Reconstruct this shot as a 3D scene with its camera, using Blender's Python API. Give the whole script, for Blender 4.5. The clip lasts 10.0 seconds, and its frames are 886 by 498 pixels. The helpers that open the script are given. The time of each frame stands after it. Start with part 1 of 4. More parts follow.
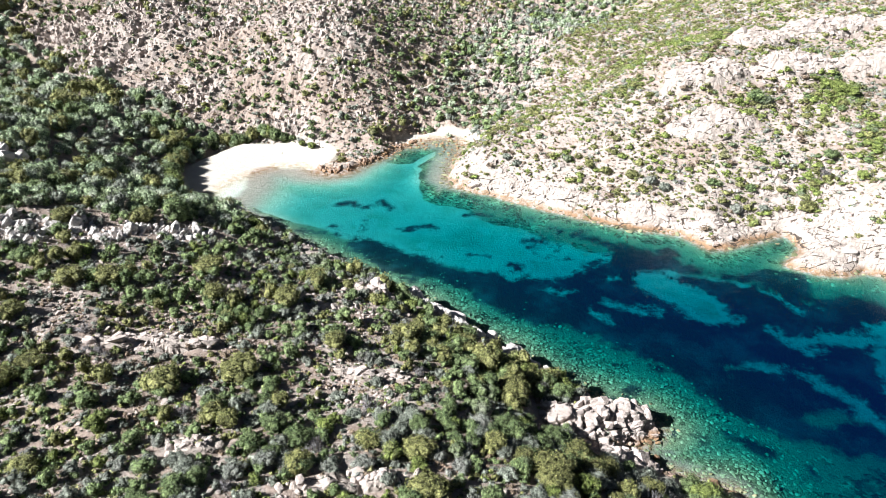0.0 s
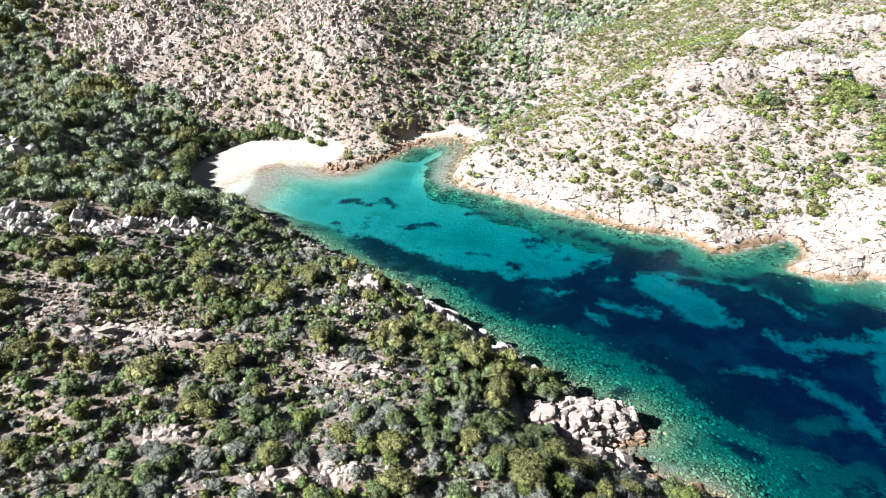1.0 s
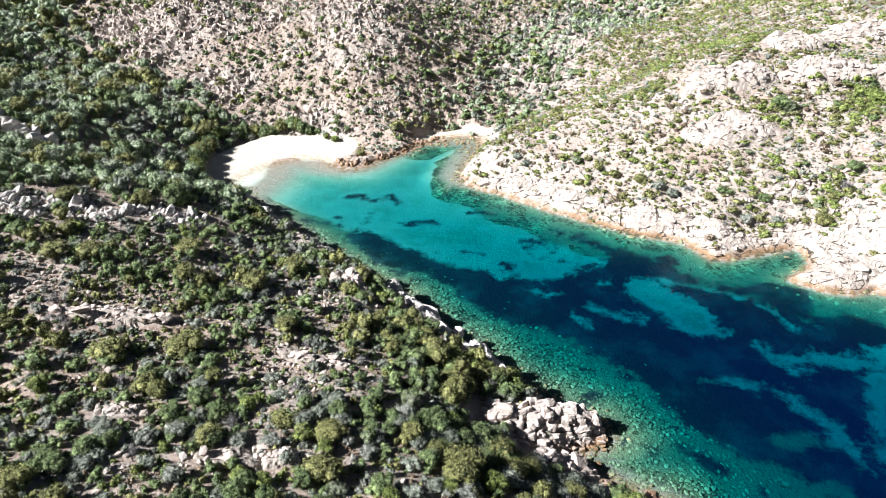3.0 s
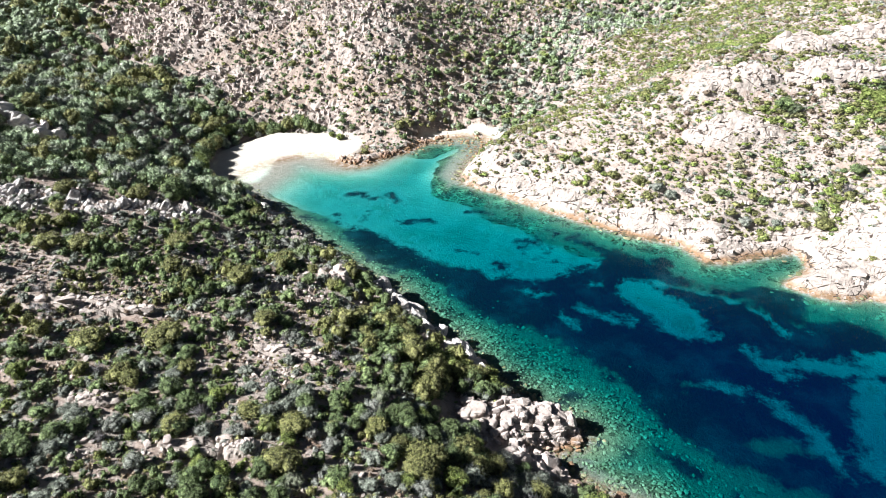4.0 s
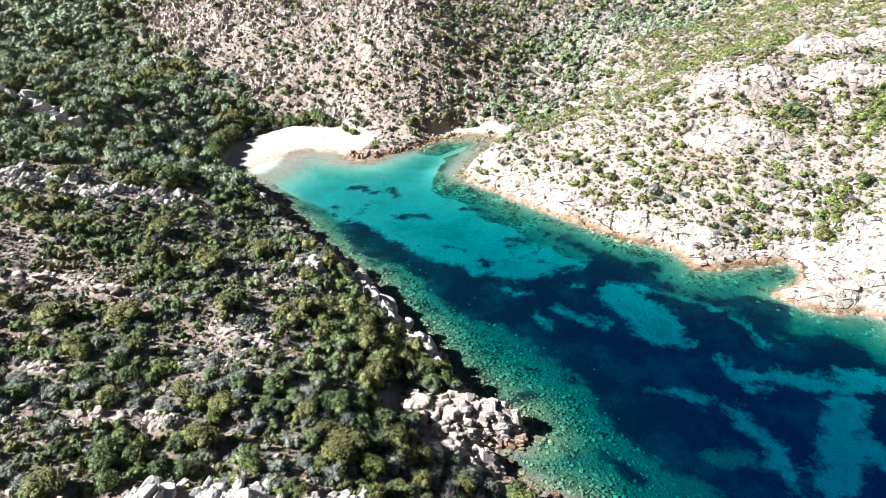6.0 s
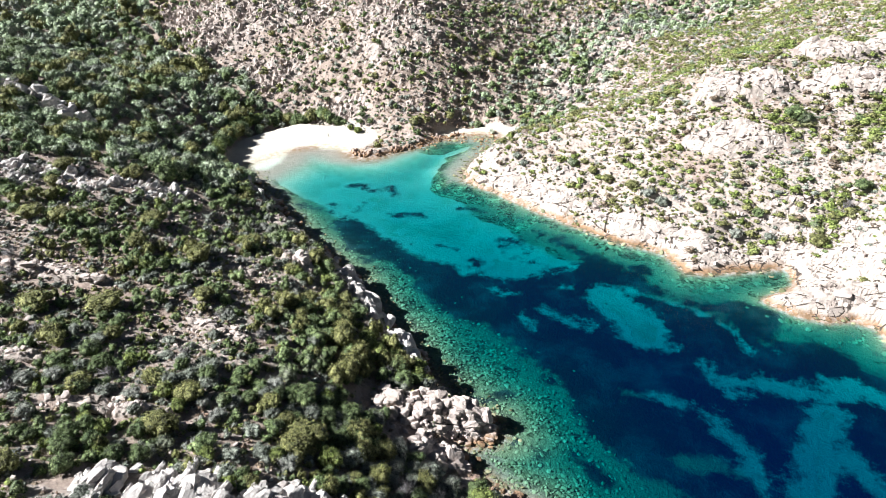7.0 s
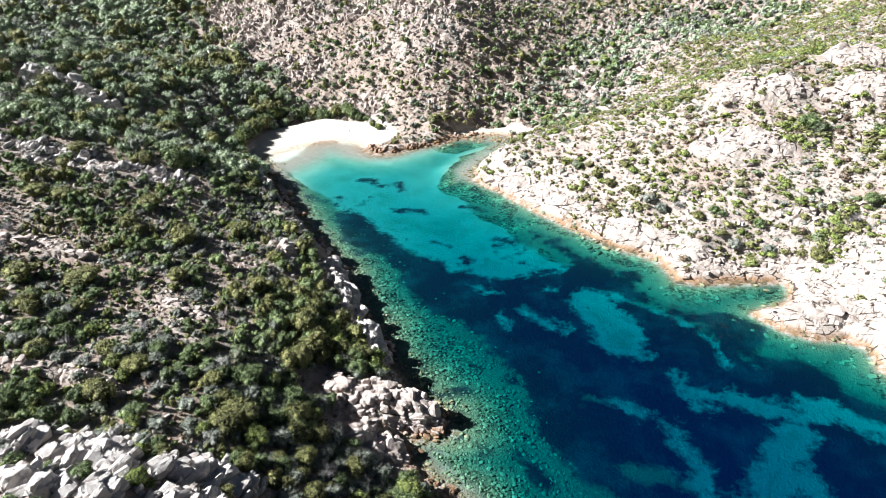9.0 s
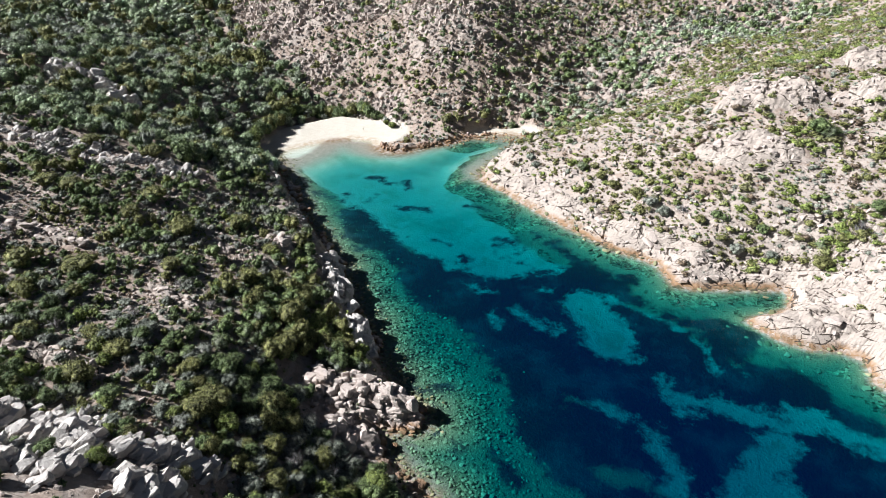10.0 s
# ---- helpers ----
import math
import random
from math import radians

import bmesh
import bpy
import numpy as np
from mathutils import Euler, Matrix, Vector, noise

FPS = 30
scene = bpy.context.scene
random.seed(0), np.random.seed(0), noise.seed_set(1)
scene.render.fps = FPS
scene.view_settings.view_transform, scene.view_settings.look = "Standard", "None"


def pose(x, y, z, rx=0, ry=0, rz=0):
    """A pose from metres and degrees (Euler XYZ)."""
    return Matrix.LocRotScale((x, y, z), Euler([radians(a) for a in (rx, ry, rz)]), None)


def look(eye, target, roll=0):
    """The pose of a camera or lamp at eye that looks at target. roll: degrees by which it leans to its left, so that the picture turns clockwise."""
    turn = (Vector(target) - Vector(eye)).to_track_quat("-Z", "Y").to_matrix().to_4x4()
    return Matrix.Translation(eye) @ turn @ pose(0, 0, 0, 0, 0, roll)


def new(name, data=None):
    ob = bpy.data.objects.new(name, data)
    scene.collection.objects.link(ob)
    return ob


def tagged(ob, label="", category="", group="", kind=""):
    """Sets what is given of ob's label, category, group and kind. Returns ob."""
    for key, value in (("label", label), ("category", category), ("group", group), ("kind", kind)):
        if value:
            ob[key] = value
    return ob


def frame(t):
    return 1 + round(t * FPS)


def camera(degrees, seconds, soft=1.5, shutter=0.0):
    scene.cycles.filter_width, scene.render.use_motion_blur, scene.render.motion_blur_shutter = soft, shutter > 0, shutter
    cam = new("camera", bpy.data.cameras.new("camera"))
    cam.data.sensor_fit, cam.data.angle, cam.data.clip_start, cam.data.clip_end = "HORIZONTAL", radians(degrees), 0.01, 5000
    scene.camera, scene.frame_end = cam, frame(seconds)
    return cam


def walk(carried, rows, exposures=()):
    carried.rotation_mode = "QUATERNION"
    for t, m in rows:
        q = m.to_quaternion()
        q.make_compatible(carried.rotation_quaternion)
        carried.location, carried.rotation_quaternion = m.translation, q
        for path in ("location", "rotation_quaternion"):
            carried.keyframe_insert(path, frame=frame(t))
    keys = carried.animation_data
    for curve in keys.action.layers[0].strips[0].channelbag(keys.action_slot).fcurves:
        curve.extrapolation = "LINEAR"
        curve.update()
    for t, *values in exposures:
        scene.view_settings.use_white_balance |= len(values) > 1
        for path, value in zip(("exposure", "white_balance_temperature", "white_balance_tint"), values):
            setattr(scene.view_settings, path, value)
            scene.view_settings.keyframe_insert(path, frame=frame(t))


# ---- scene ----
cam = camera(68.9, 10.0, 0.45)
PATH = [
    (0, (-0.77, -0.696, 55.05), (-0.804, 1.052, 54.079), -0.0),
    (0.5, (1.124, -0.82, 55.044), (1.056, 0.926, 54.072), -0.1),
    (1, (3.142, -0.905, 55.032), (3.041, 0.84, 54.059), -0.2),
    (1.5, (5.262, -0.937, 54.992), (5.125, 0.806, 54.02), -0.3),
    (2, (7.487, -0.946, 54.983), (7.317, 0.794, 54.012), -0.3),
    (2.5, (9.784, -0.925, 54.995), (9.579, 0.811, 54.023), -0.4),
    (3.8, (16.286, -0.56, 54.986), (15.985, 1.161, 54.013), -0.5),
    (4, (17.347, -0.497, 54.972), (17.033, 1.222, 53.999), -0.6),
    (4.5, (20.105, -0.229, 54.943), (19.753, 1.483, 53.97), -0.6),
    (5, (22.905, 0.108, 54.934), (22.514, 1.811, 53.961), -0.7),
    (5.5, (25.712, 0.514, 54.903), (25.282, 2.208, 53.93), -0.7),
    (5.7, (26.827, 0.709, 54.885), (26.381, 2.399, 53.911), -0.9),
    (6.8, (32.874, 1.702, 54.637), (32.351, 3.369, 53.662), -0.5),
    (7, (33.988, 1.989, 54.609), (33.45, 3.652, 53.638), -0.8),
    (7.5, (36.833, 2.651, 54.446), (36.253, 4.3, 53.476), -0.8),
    (8, (39.707, 3.349, 54.329), (39.082, 4.983, 53.359), -0.9),
    (8.5, (42.562, 4.159, 54.217), (41.893, 5.777, 53.25), -0.9),
    (9, (45.4, 5.061, 54.111), (44.689, 6.662, 53.146), -0.9),
    (9.5, (48.219, 5.995, 53.985), (47.463, 7.577, 53.022), -0.9),
    (10, (51.063, 6.958, 53.846), (50.259, 8.517, 52.885), -1.0),
]
scene.render.film_transparent = False
EXPOSURES = [(0, 1.8, 6150, 8), (5, 1.85, 6150, 8), (9.4, 1.9, 6150, 8), (10, 1.47, 6150, 8)]
walk(cam, [(t, look(eye, target, roll)) for t, eye, target, roll in PATH], EXPOSURES)

# ---- daylight ----
SUN_HEIGHT, SUN_FROM = 38.0, (-1.0, -0.45)  # degrees above the horizon; the way to the sun on the plan
sun_data = bpy.data.lights.new("sun", "SUN")
sun_data.energy, sun_data.angle, sun_data.color = 5.0, radians(0.53), (1.0, 0.975, 0.94)
sun = new("sun", sun_data)
way = Vector((SUN_FROM[0], SUN_FROM[1], 0)).normalized() + Vector((0, 0, math.tan(radians(SUN_HEIGHT))))
sun.matrix_world = look(way * 200, (0, 0, 0))
world = bpy.data.worlds.new("sky")
scene.world = world
world.use_nodes = True
sky = world.node_tree.nodes.new("ShaderNodeTexSky")
sky.sky_type, sky.sun_disc = "NISHITA", False
sky.sun_elevation, sky.sun_rotation = radians(SUN_HEIGHT), math.atan2(SUN_FROM[0], SUN_FROM[1])
background = world.node_tree.nodes["Background"]
world.node_tree.links.new(sky.outputs[0], background.inputs[0])
background.inputs[1].default_value = 0.010


# ---- materials ----
class Nodes:
    """Short hand for building a node material."""

    def __init__(self, name):
        self.mat = bpy.data.materials.new(name)
        self.mat.use_nodes = True
        self.tree = self.mat.node_tree
        self.out = self.tree.nodes["Material Output"]
        self.shader = self.tree.nodes["Principled BSDF"]

    def node(self, kind):
        return self.tree.nodes.new("ShaderNode" + kind)

    def put(self, value, socket):
        if isinstance(value, bpy.types.NodeSocket):
            self.tree.links.new(value, socket)
        elif isinstance(value, tuple) and len(value) == 3 and socket.type == "RGBA":
            socket.default_value = (*value, 1)
        else:
            socket.default_value = value

    def place(self):
        return self.node("NewGeometry").outputs["Position"]

    def noise(self, size, detail=4.0, rough=0.6, where=None, stretch=None):
        where = where or self.place()
        if stretch:
            m = self.node("Mapping")
            self.put(where, m.inputs[0])
            m.inputs["Scale"].default_value = stretch
            where = m.outputs[0]
        n = self.node("TexNoise")
        self.put(where, n.inputs["Vector"])
        self.put(1 / size, n.inputs["Scale"]), self.put(detail, n.inputs["Detail"]), self.put(rough, n.inputs["Roughness"])
        return n.outputs["Fac"]

    def noise_colour(self, size):
        n = self.node("TexNoise")
        self.put(self.place(), n.inputs["Vector"])
        self.put(1 / size, n.inputs["Scale"])
        return n.outputs["Color"]

    def cells(self, size, feature="DISTANCE_TO_EDGE", where=None, stretch=None):
        where = where or self.place()
        if stretch:
            m = self.node("Mapping")
            self.put(where, m.inputs[0])
            m.inputs["Scale"].default_value = stretch
            where = m.outputs[0]
        n = self.node("TexVoronoi")
        n.feature = feature
        self.put(where, n.inputs["Vector"])
        self.put(1 / size, n.inputs["Scale"])
        return n.outputs["Distance"] if feature != "F1" else n.outputs["Color"]

    def span(self, value, a, b, lo=0.0, hi=1.0):
        n = self.node("MapRange")
        for v, s in zip((value, a, b, lo, hi), n.inputs):
            self.put(v, s)
        return n.outputs[0]

    def mix(self, k, a, b, how="MIX"):
        n = self.node("Mix")
        n.data_type, n.blend_type = "RGBA", how
        self.put(k, n.inputs[0]), self.put(a, n.inputs[6]), self.put(b, n.inputs[7])
        return n.outputs[2]

    def sum(self, a, b, how="ADD"):
        n = self.node("Math")
        n.operation = how
        self.put(a, n.inputs[0]), self.put(b, n.inputs[1])
        return n.outputs[0]

    def attribute(self, name):
        n = self.node("Attribute")
        n.attribute_name = name
        return n.outputs["Fac"]

    def bump(self, height, strength, depth):
        n = self.node("Bump")
        self.put(height, n.inputs["Height"])
        n.inputs["Strength"].default_value, n.inputs["Distance"].default_value = strength, depth
        self.put(n.outputs[0], self.shader.inputs["Normal"])

    def finish(self, colour, rough=0.85, gloss=0.3):
        self.put(colour, self.shader.inputs["Base Color"])
        self.put(rough, self.shader.inputs["Roughness"])
        self.shader.inputs["Specular IOR Level"].default_value = gloss
        return self.mat


def granite_colour(n, fresh, worn, stained=1.0):
    """Feldspar-speckled granite with rusty and lichen-grey weathering."""
    grain = n.noise(0.25, 6, 0.75)
    stain = n.noise(3.0, 5, 0.65)
    c = n.mix(n.span(grain, 0.3, 0.7), fresh, worn)
    c = n.mix(n.span(stain, 0.54, 0.82, 0.0, stained), c, (0.3, 0.235, 0.195))
    return n.mix(n.span(n.noise(1.1, 5, 0.7), 0.58, 0.74, 0.0, stained), c, (0.186, 0.18, 0.167))


def rock_material(name, fresh, worn, random_tone=0.12, cracked=False):
    n = Nodes(name)
    c = granite_colour(n, fresh, worn, 0.4 if cracked else 1.0)
    tone = n.span(n.node("ObjectInfo").outputs["Random"], 0, 1, 1 - random_tone, 1.0)
    island = n.span(n.node("NewGeometry").outputs["Random Per Island"], 0, 1, 1 - random_tone, 1.0)
    c = n.mix(1.0, c, n.sum(tone, island, "MULTIPLY"), "MULTIPLY")
    # the sea leaves an ochre and then a dark band on what it reaches
    z = n.node("SeparateXYZ")
    n.put(n.place(), z.inputs[0])
    level = n.sum(z.outputs[2], n.span(n.noise(0.9), 0.3, 0.7, -0.25, 0.25))
    c = n.mix(n.span(level, 0.95, 0.35), c, (0.2, 0.122, 0.07))
    c = n.mix(n.span(level, 0.25, 0.0), c, (0.062, 0.0558, 0.031))
    joint = n.noise(0.8, 5, 0.65, stretch=(0.6, 2.2, 0.9))
    n.bump(n.sum(joint, n.noise(0.25, 6, 0.7)), 0.9, 0.16)
    c = n.mix(n.span(joint, 0.36, 0.26), c, (0.0992, 0.0806, 0.0682))
    if cracked:
        # dark cracks: long ones along the joints, short ones across
        for size, stretch, wide in ((3.0, (0.4, 1.1, 1.3), 0.04), (1.3, (0.3, 1.3, 1.2), 0.022)):
            m = n.node("Mapping")
            n.put(n.place(), m.inputs[0])
            m.inputs["Rotation"].default_value = (0.3, 0.2, radians(24))
            wander = n.mix(0.12, m.outputs[0], n.noise_colour(0.8))
            crack = n.sum(n.cells(size, where=wander, stretch=stretch), n.span(n.noise(2.0, 3, 0.6), 0.35, 0.6, 0.05, 0.0))
            c = n.mix(n.span(crack, wide * 0.5, wide, 1.0, 0.0), c, (0.04, 0.03, 0.024))
    return n.finish(c, 0.9)


def leaf_material(name, dark, bright, dry, dryness=0.6):
    n = Nodes(name)
    leaf = n.node("NewGeometry").outputs["Random Per Island"]
    bush = n.noise(2.2, 2, 0.5)
    c = n.mix(n.span(leaf, 0, 0.9), dark, bright)
    c = n.mix(n.span(bush, 0.38, 0.66, 0.0, 0.7), c, n.mix(0.5, bright, dark))
    c = n.mix(n.span(n.noise(5.0, 3, 0.6), dryness, dryness + 0.12, 0.0, 0.8), c, dry)
    c = n.mix(1.0, c, n.span(n.node("ObjectInfo").outputs["Random"], 0, 1, 0.8, 1.2), "MULTIPLY")
    # sprays of small leaves: noise paints light onto tips and shade into the gaps
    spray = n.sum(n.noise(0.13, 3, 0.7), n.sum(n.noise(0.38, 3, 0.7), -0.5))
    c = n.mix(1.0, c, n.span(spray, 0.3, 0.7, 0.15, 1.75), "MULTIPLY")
    n.bump(spray, 1.0, 0.2)
    n.finish(c, 0.65, 0.2)
    glow = n.node("BsdfTranslucent")
    n.put(c, glow.inputs[0])
    both = n.node("MixShader")
    both.inputs[0].default_value = 0.07
    n.put(n.shader.outputs[0], both.inputs[1]), n.put(glow.outputs[0], both.inputs[2])
    n.put(both.outputs[0], n.out.inputs["Surface"])
    return n.mat


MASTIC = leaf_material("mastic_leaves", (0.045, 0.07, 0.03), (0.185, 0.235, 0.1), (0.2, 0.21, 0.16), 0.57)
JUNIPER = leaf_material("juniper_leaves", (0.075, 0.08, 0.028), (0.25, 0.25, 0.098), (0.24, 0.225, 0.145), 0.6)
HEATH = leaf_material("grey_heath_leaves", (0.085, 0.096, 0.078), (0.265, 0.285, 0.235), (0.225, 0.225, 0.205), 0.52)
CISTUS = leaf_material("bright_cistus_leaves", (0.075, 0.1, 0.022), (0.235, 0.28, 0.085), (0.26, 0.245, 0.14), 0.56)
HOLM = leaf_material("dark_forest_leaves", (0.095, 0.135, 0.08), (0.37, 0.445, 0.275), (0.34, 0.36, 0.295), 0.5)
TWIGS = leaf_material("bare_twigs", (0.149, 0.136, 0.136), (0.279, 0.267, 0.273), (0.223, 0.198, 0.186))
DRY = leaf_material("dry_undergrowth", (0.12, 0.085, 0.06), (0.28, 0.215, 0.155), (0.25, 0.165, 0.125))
BARK_N = Nodes("bark")
BARK_N.bump(BARK_N.noise(0.05, 5, 0.7), 0.8, 0.02)
BARK = BARK_N.finish(BARK_N.mix(BARK_N.noise(0.2), (0.062, 0.0465, 0.0341), (0.136, 0.112, 0.093)), 0.95)
PALE_ROCK = rock_material("pale_granite", (0.44, 0.375, 0.345), (0.35, 0.295, 0.268))
RED_ROCK = rock_material("reddish_granite", (0.36, 0.255, 0.205), (0.26, 0.18, 0.14))
LEDGE = rock_material("jointed_granite", (0.365, 0.312, 0.28), (0.285, 0.242, 0.212), 0.1, True)
GREY_ROCK = rock_material("grey_granite", (0.53, 0.495, 0.475), (0.43, 0.395, 0.375), 0.18)


def ground_material():
    n = Nodes("granite_hillside_and_sand")
    rock, sand, soil = n.attribute("rock"), n.attribute("sand"), n.attribute("litter")
    depth = n.attribute("depth")
    patch = n.noise(2.5, 6, 0.65)
    granite = granite_colour(n, (0.34, 0.29, 0.262), (0.265, 0.222, 0.196))
    seam = n.node("Math")
    seam.operation = "ABSOLUTE"
    n.put(n.sum(n.noise(3.2, 4, 0.55, stretch=(0.55, 1.4, 1.0)), -0.5), seam.inputs[0])
    granite = n.mix(n.span(seam.outputs[0], 0.002, 0.012, 0.75, 0.0), granite, (0.124, 0.093, 0.0744))
    grit = n.mix(n.span(n.noise(0.4, 6, 0.8), 0.3, 0.7), (0.19, 0.142, 0.116), (0.335, 0.275, 0.238))
    earth = n.mix(n.span(n.noise(0.7, 6, 0.75), 0.35, 0.65), (0.1, 0.072, 0.056), (0.37, 0.288, 0.245))
    grit = n.mix(n.sum(soil, n.span(patch, 0.2, 0.55), "MULTIPLY"), grit, earth)
    c = n.mix(n.span(n.sum(rock, n.span(patch, 0.3, 0.7, -0.35, 0.35)), 0.42, 0.55), grit, granite)
    beach = n.mix(n.span(n.noise(1.5, 5, 0.7), 0.35, 0.65), (0.42, 0.378, 0.328), (0.46, 0.428, 0.38))
    c = n.mix(sand, c, beach)
    # weathering at the water's edge: damp sand, ochre rock
    edge = n.mix(sand, (0.17, 0.108, 0.063), (0.33, 0.268, 0.2))
    c = n.mix(n.sum(n.attribute("tide"), n.span(n.noise(1.1), 0.35, 0.6), "MULTIPLY"), c, edge)
    # the bed of the sea: sand between algae-covered stones
    pebble = n.node("SeparateColor")
    n.put(n.cells(0.42, "F1"), pebble.inputs[0])
    stone = n.mix(pebble.outputs[0], (0.042, 0.047, 0.022), (0.27, 0.255, 0.15))
    stone = n.mix(1.0, stone, n.span(n.noise(4.5, 5, 0.65), 0.36, 0.64, 0.3, 1.35), "MULTIPLY")
    film = n.sum(n.span(n.noise(11.0, 5, 0.6), 0.44, 0.62), n.span(n.noise(2.2, 4, 0.65), 0.3, 0.65, 0.35, 1.0), "MULTIPLY")
    silt = n.mix(film, (0.35, 0.322, 0.256), (0.225, 0.235, 0.166))
    bed = n.mix(n.span(n.attribute("stony"), 0.35, 0.65), silt, stone)
    c = n.mix(n.span(depth, 0.1, 0.28), c, bed)
    n.bump(n.sum(n.noise(1.6, 4, 0.6, stretch=(0.7, 1.6, 1.0)), n.noise(0.4, 6, 0.75)), 0.9, 0.3)
    return n.finish(c, 0.95, 0.2)


def water_material():
    """Clear sea: what lies below is dimmed and turned blue-green by the depth of water over it."""
    n = Nodes("clear_sea_water")
    depth = n.attribute("depth")
    tint = []
    for loss in (1.7, 0.35, 0.25):
        tint.append(n.sum(2.718, n.sum(depth, -loss, "MULTIPLY"), "POWER"))
    rgb = n.node("CombineColor")
    for value, socket in zip(tint, rgb.inputs):
        n.put(value, socket)
    clear = n.node("BsdfTransparent")
    n.put(rgb.outputs[0], clear.inputs[0])
    murk = n.node("BsdfDiffuse")
    n.put((0, 0.002, 0.042), murk.inputs[0])
    body = n.node("MixShader")
    n.put(n.span(depth, 0.0, 8.0, 0.0, 0.45), body.inputs[0])
    n.put(clear.outputs[0], body.inputs[1]), n.put(murk.outputs[0], body.inputs[2])
    ripple = n.node("Bump")
    swell = n.sum(n.noise(0.8, 3, 0.6, stretch=(1.0, 1.8, 1.0)), n.noise(0.25, 2, 0.5, stretch=(1.0, 1.5, 1.0)))
    n.put(swell, ripple.inputs["Height"])
    ripple.inputs["Strength"].default_value, ripple.inputs["Distance"].default_value = 0.25, 0.08
    gloss = n.node("BsdfGlossy")
    gloss.inputs["Roughness"].default_value = 0.04
    n.put(ripple.outputs[0], gloss.inputs["Normal"])
    fresnel = n.node("Fresnel")
    fresnel.inputs[0].default_value = 1.33
    n.put(ripple.outputs[0], fresnel.inputs["Normal"])
    top = n.node("MixShader")
    n.put(fresnel.outputs[0], top.inputs[0])
    n.put(body.outputs[0], top.inputs[1]), n.put(gloss.outputs[0], top.inputs[2])
    n.put(top.outputs[0], n.out.inputs["Surface"])
    return n.mat


GROUND, WATER = ground_material(), water_material()
WEED_N = Nodes("seagrass_leaves")
WEED_N.bump(WEED_N.noise(0.4, 5, 0.7), 1.0, 0.3)
WEED_THICK = WEED_N.span(WEED_N.sum(WEED_N.attribute("cover"), WEED_N.span(WEED_N.noise(1.6, 6, 0.75), 0.3, 0.7, -1.3, 1.3)), -0.75, 0.65)
WEED_LEAF = WEED_N.mix(WEED_N.noise(1.2, 5, 0.7), (0.002, 0.004, 0.005), (0.012, 0.016, 0.011))
WEED = WEED_N.finish(WEED_N.mix(WEED_THICK, WEED_N.mix(WEED_N.attribute("stony"), (0.335, 0.31, 0.248), (0.15, 0.145, 0.085)), WEED_N.mix(WEED_N.span(WEED_N.noise(6.0, 6, 0.68), 0.47, 0.72), WEED_LEAF, (0.05, 0.062, 0.062))), 0.8)
RUST_N = Nodes("rusty_stone")
RUST = RUST_N.finish(RUST_N.mix(RUST_N.node("NewGeometry").outputs["Random Per Island"], (0.14, 0.075, 0.035), (0.3, 0.19, 0.11)), 0.9)
ALGAE_N = Nodes("algae_covered_stone")
ALGAE = ALGAE_N.finish(ALGAE_N.mix(ALGAE_N.node("NewGeometry").outputs["Random Per Island"], (0.085, 0.092, 0.046), (0.24, 0.235, 0.145)), 0.9)

# ---- the lie of the land ----
# The line of the shore round the sea, walked from the near bank by the beaches to the far bank.
NEAR_SHORE = [(40, -300), (42, -60), (39, -10), (35, 20), (32, 38), (28.5, 46.5), (24.5, 47.8), (21.5, 49.5), (19.2, 51.8), (21, 53.4), (23.4, 55.3), (21.6, 57.6),
              (17.5, 59.3), (13, 62.6), (8.5, 66.8), (5.6, 70.3), (1.5, 73.2), (-2.2, 77), (-6.5, 82), (-12, 86), (-18.5, 90.5),
              (-24, 94.5), (-31, 100.5), (-38.5, 107), (-45, 113), (-51, 118), (-52, 121.5), (-50.2, 126), (-46.1, 132.3),
              (-41, 137.1), (-35.3, 137.3), (-31.6, 133.3), (-28.1, 131.3), (-25, 132), (-22.9, 135), (-20.3, 139.2), (-16.8, 143.1)]
FAR_SHORE = [(-14.8, 147.4), (-11.8, 150.1), (-9.6, 153.3), (-4.2, 155.9), (0.1, 154.5), (1.4, 149.3), (0.6, 144.4), (-1.1, 138.5), (-1.9, 131.4), (-0.6, 125.4),
             (2.8, 123.3), (7.9, 120.7), (12.9, 117.5), (16.4, 115.3), (21, 112.2), (24.8, 109.8), (28.8, 108), (32.2, 106), (36.9, 105.2), (40.3, 104.6), (42.4, 101),
             (43.9, 98.6), (46.4, 98.9), (51.9, 101.1), (56.3, 103), (59.2, 105), (60, 103.2), (60, 99.5), (57.5, 96.9), (54.9, 93.6), (56.6, 92.3), (59.5, 90.9),
             (63, 90.4), (66.5, 91.6), (69, 90.2), (70, 86.4), (74, 84), (84, 83), (100, 86),
             (130, 78), (180, 84), (300, 60), (2600, 40)]
SEA = np.array(NEAR_SHORE + FAR_SHORE + [(2600, -2600), (40, -2600)], float)


def lattice(i, j, seed):
    """Repeatable values from 0 to 1 on whole numbers."""
    h = (i.astype(np.int64) * 374761393 + j.astype(np.int64) * 668265263 + seed * 982451653) & 0xFFFFFFFF
    h = ((h ^ (h >> 13)) * 1274126177) & 0xFFFFFFFF
    return ((h ^ (h >> 16)) & 0xFFFFFF) / 16777215.0


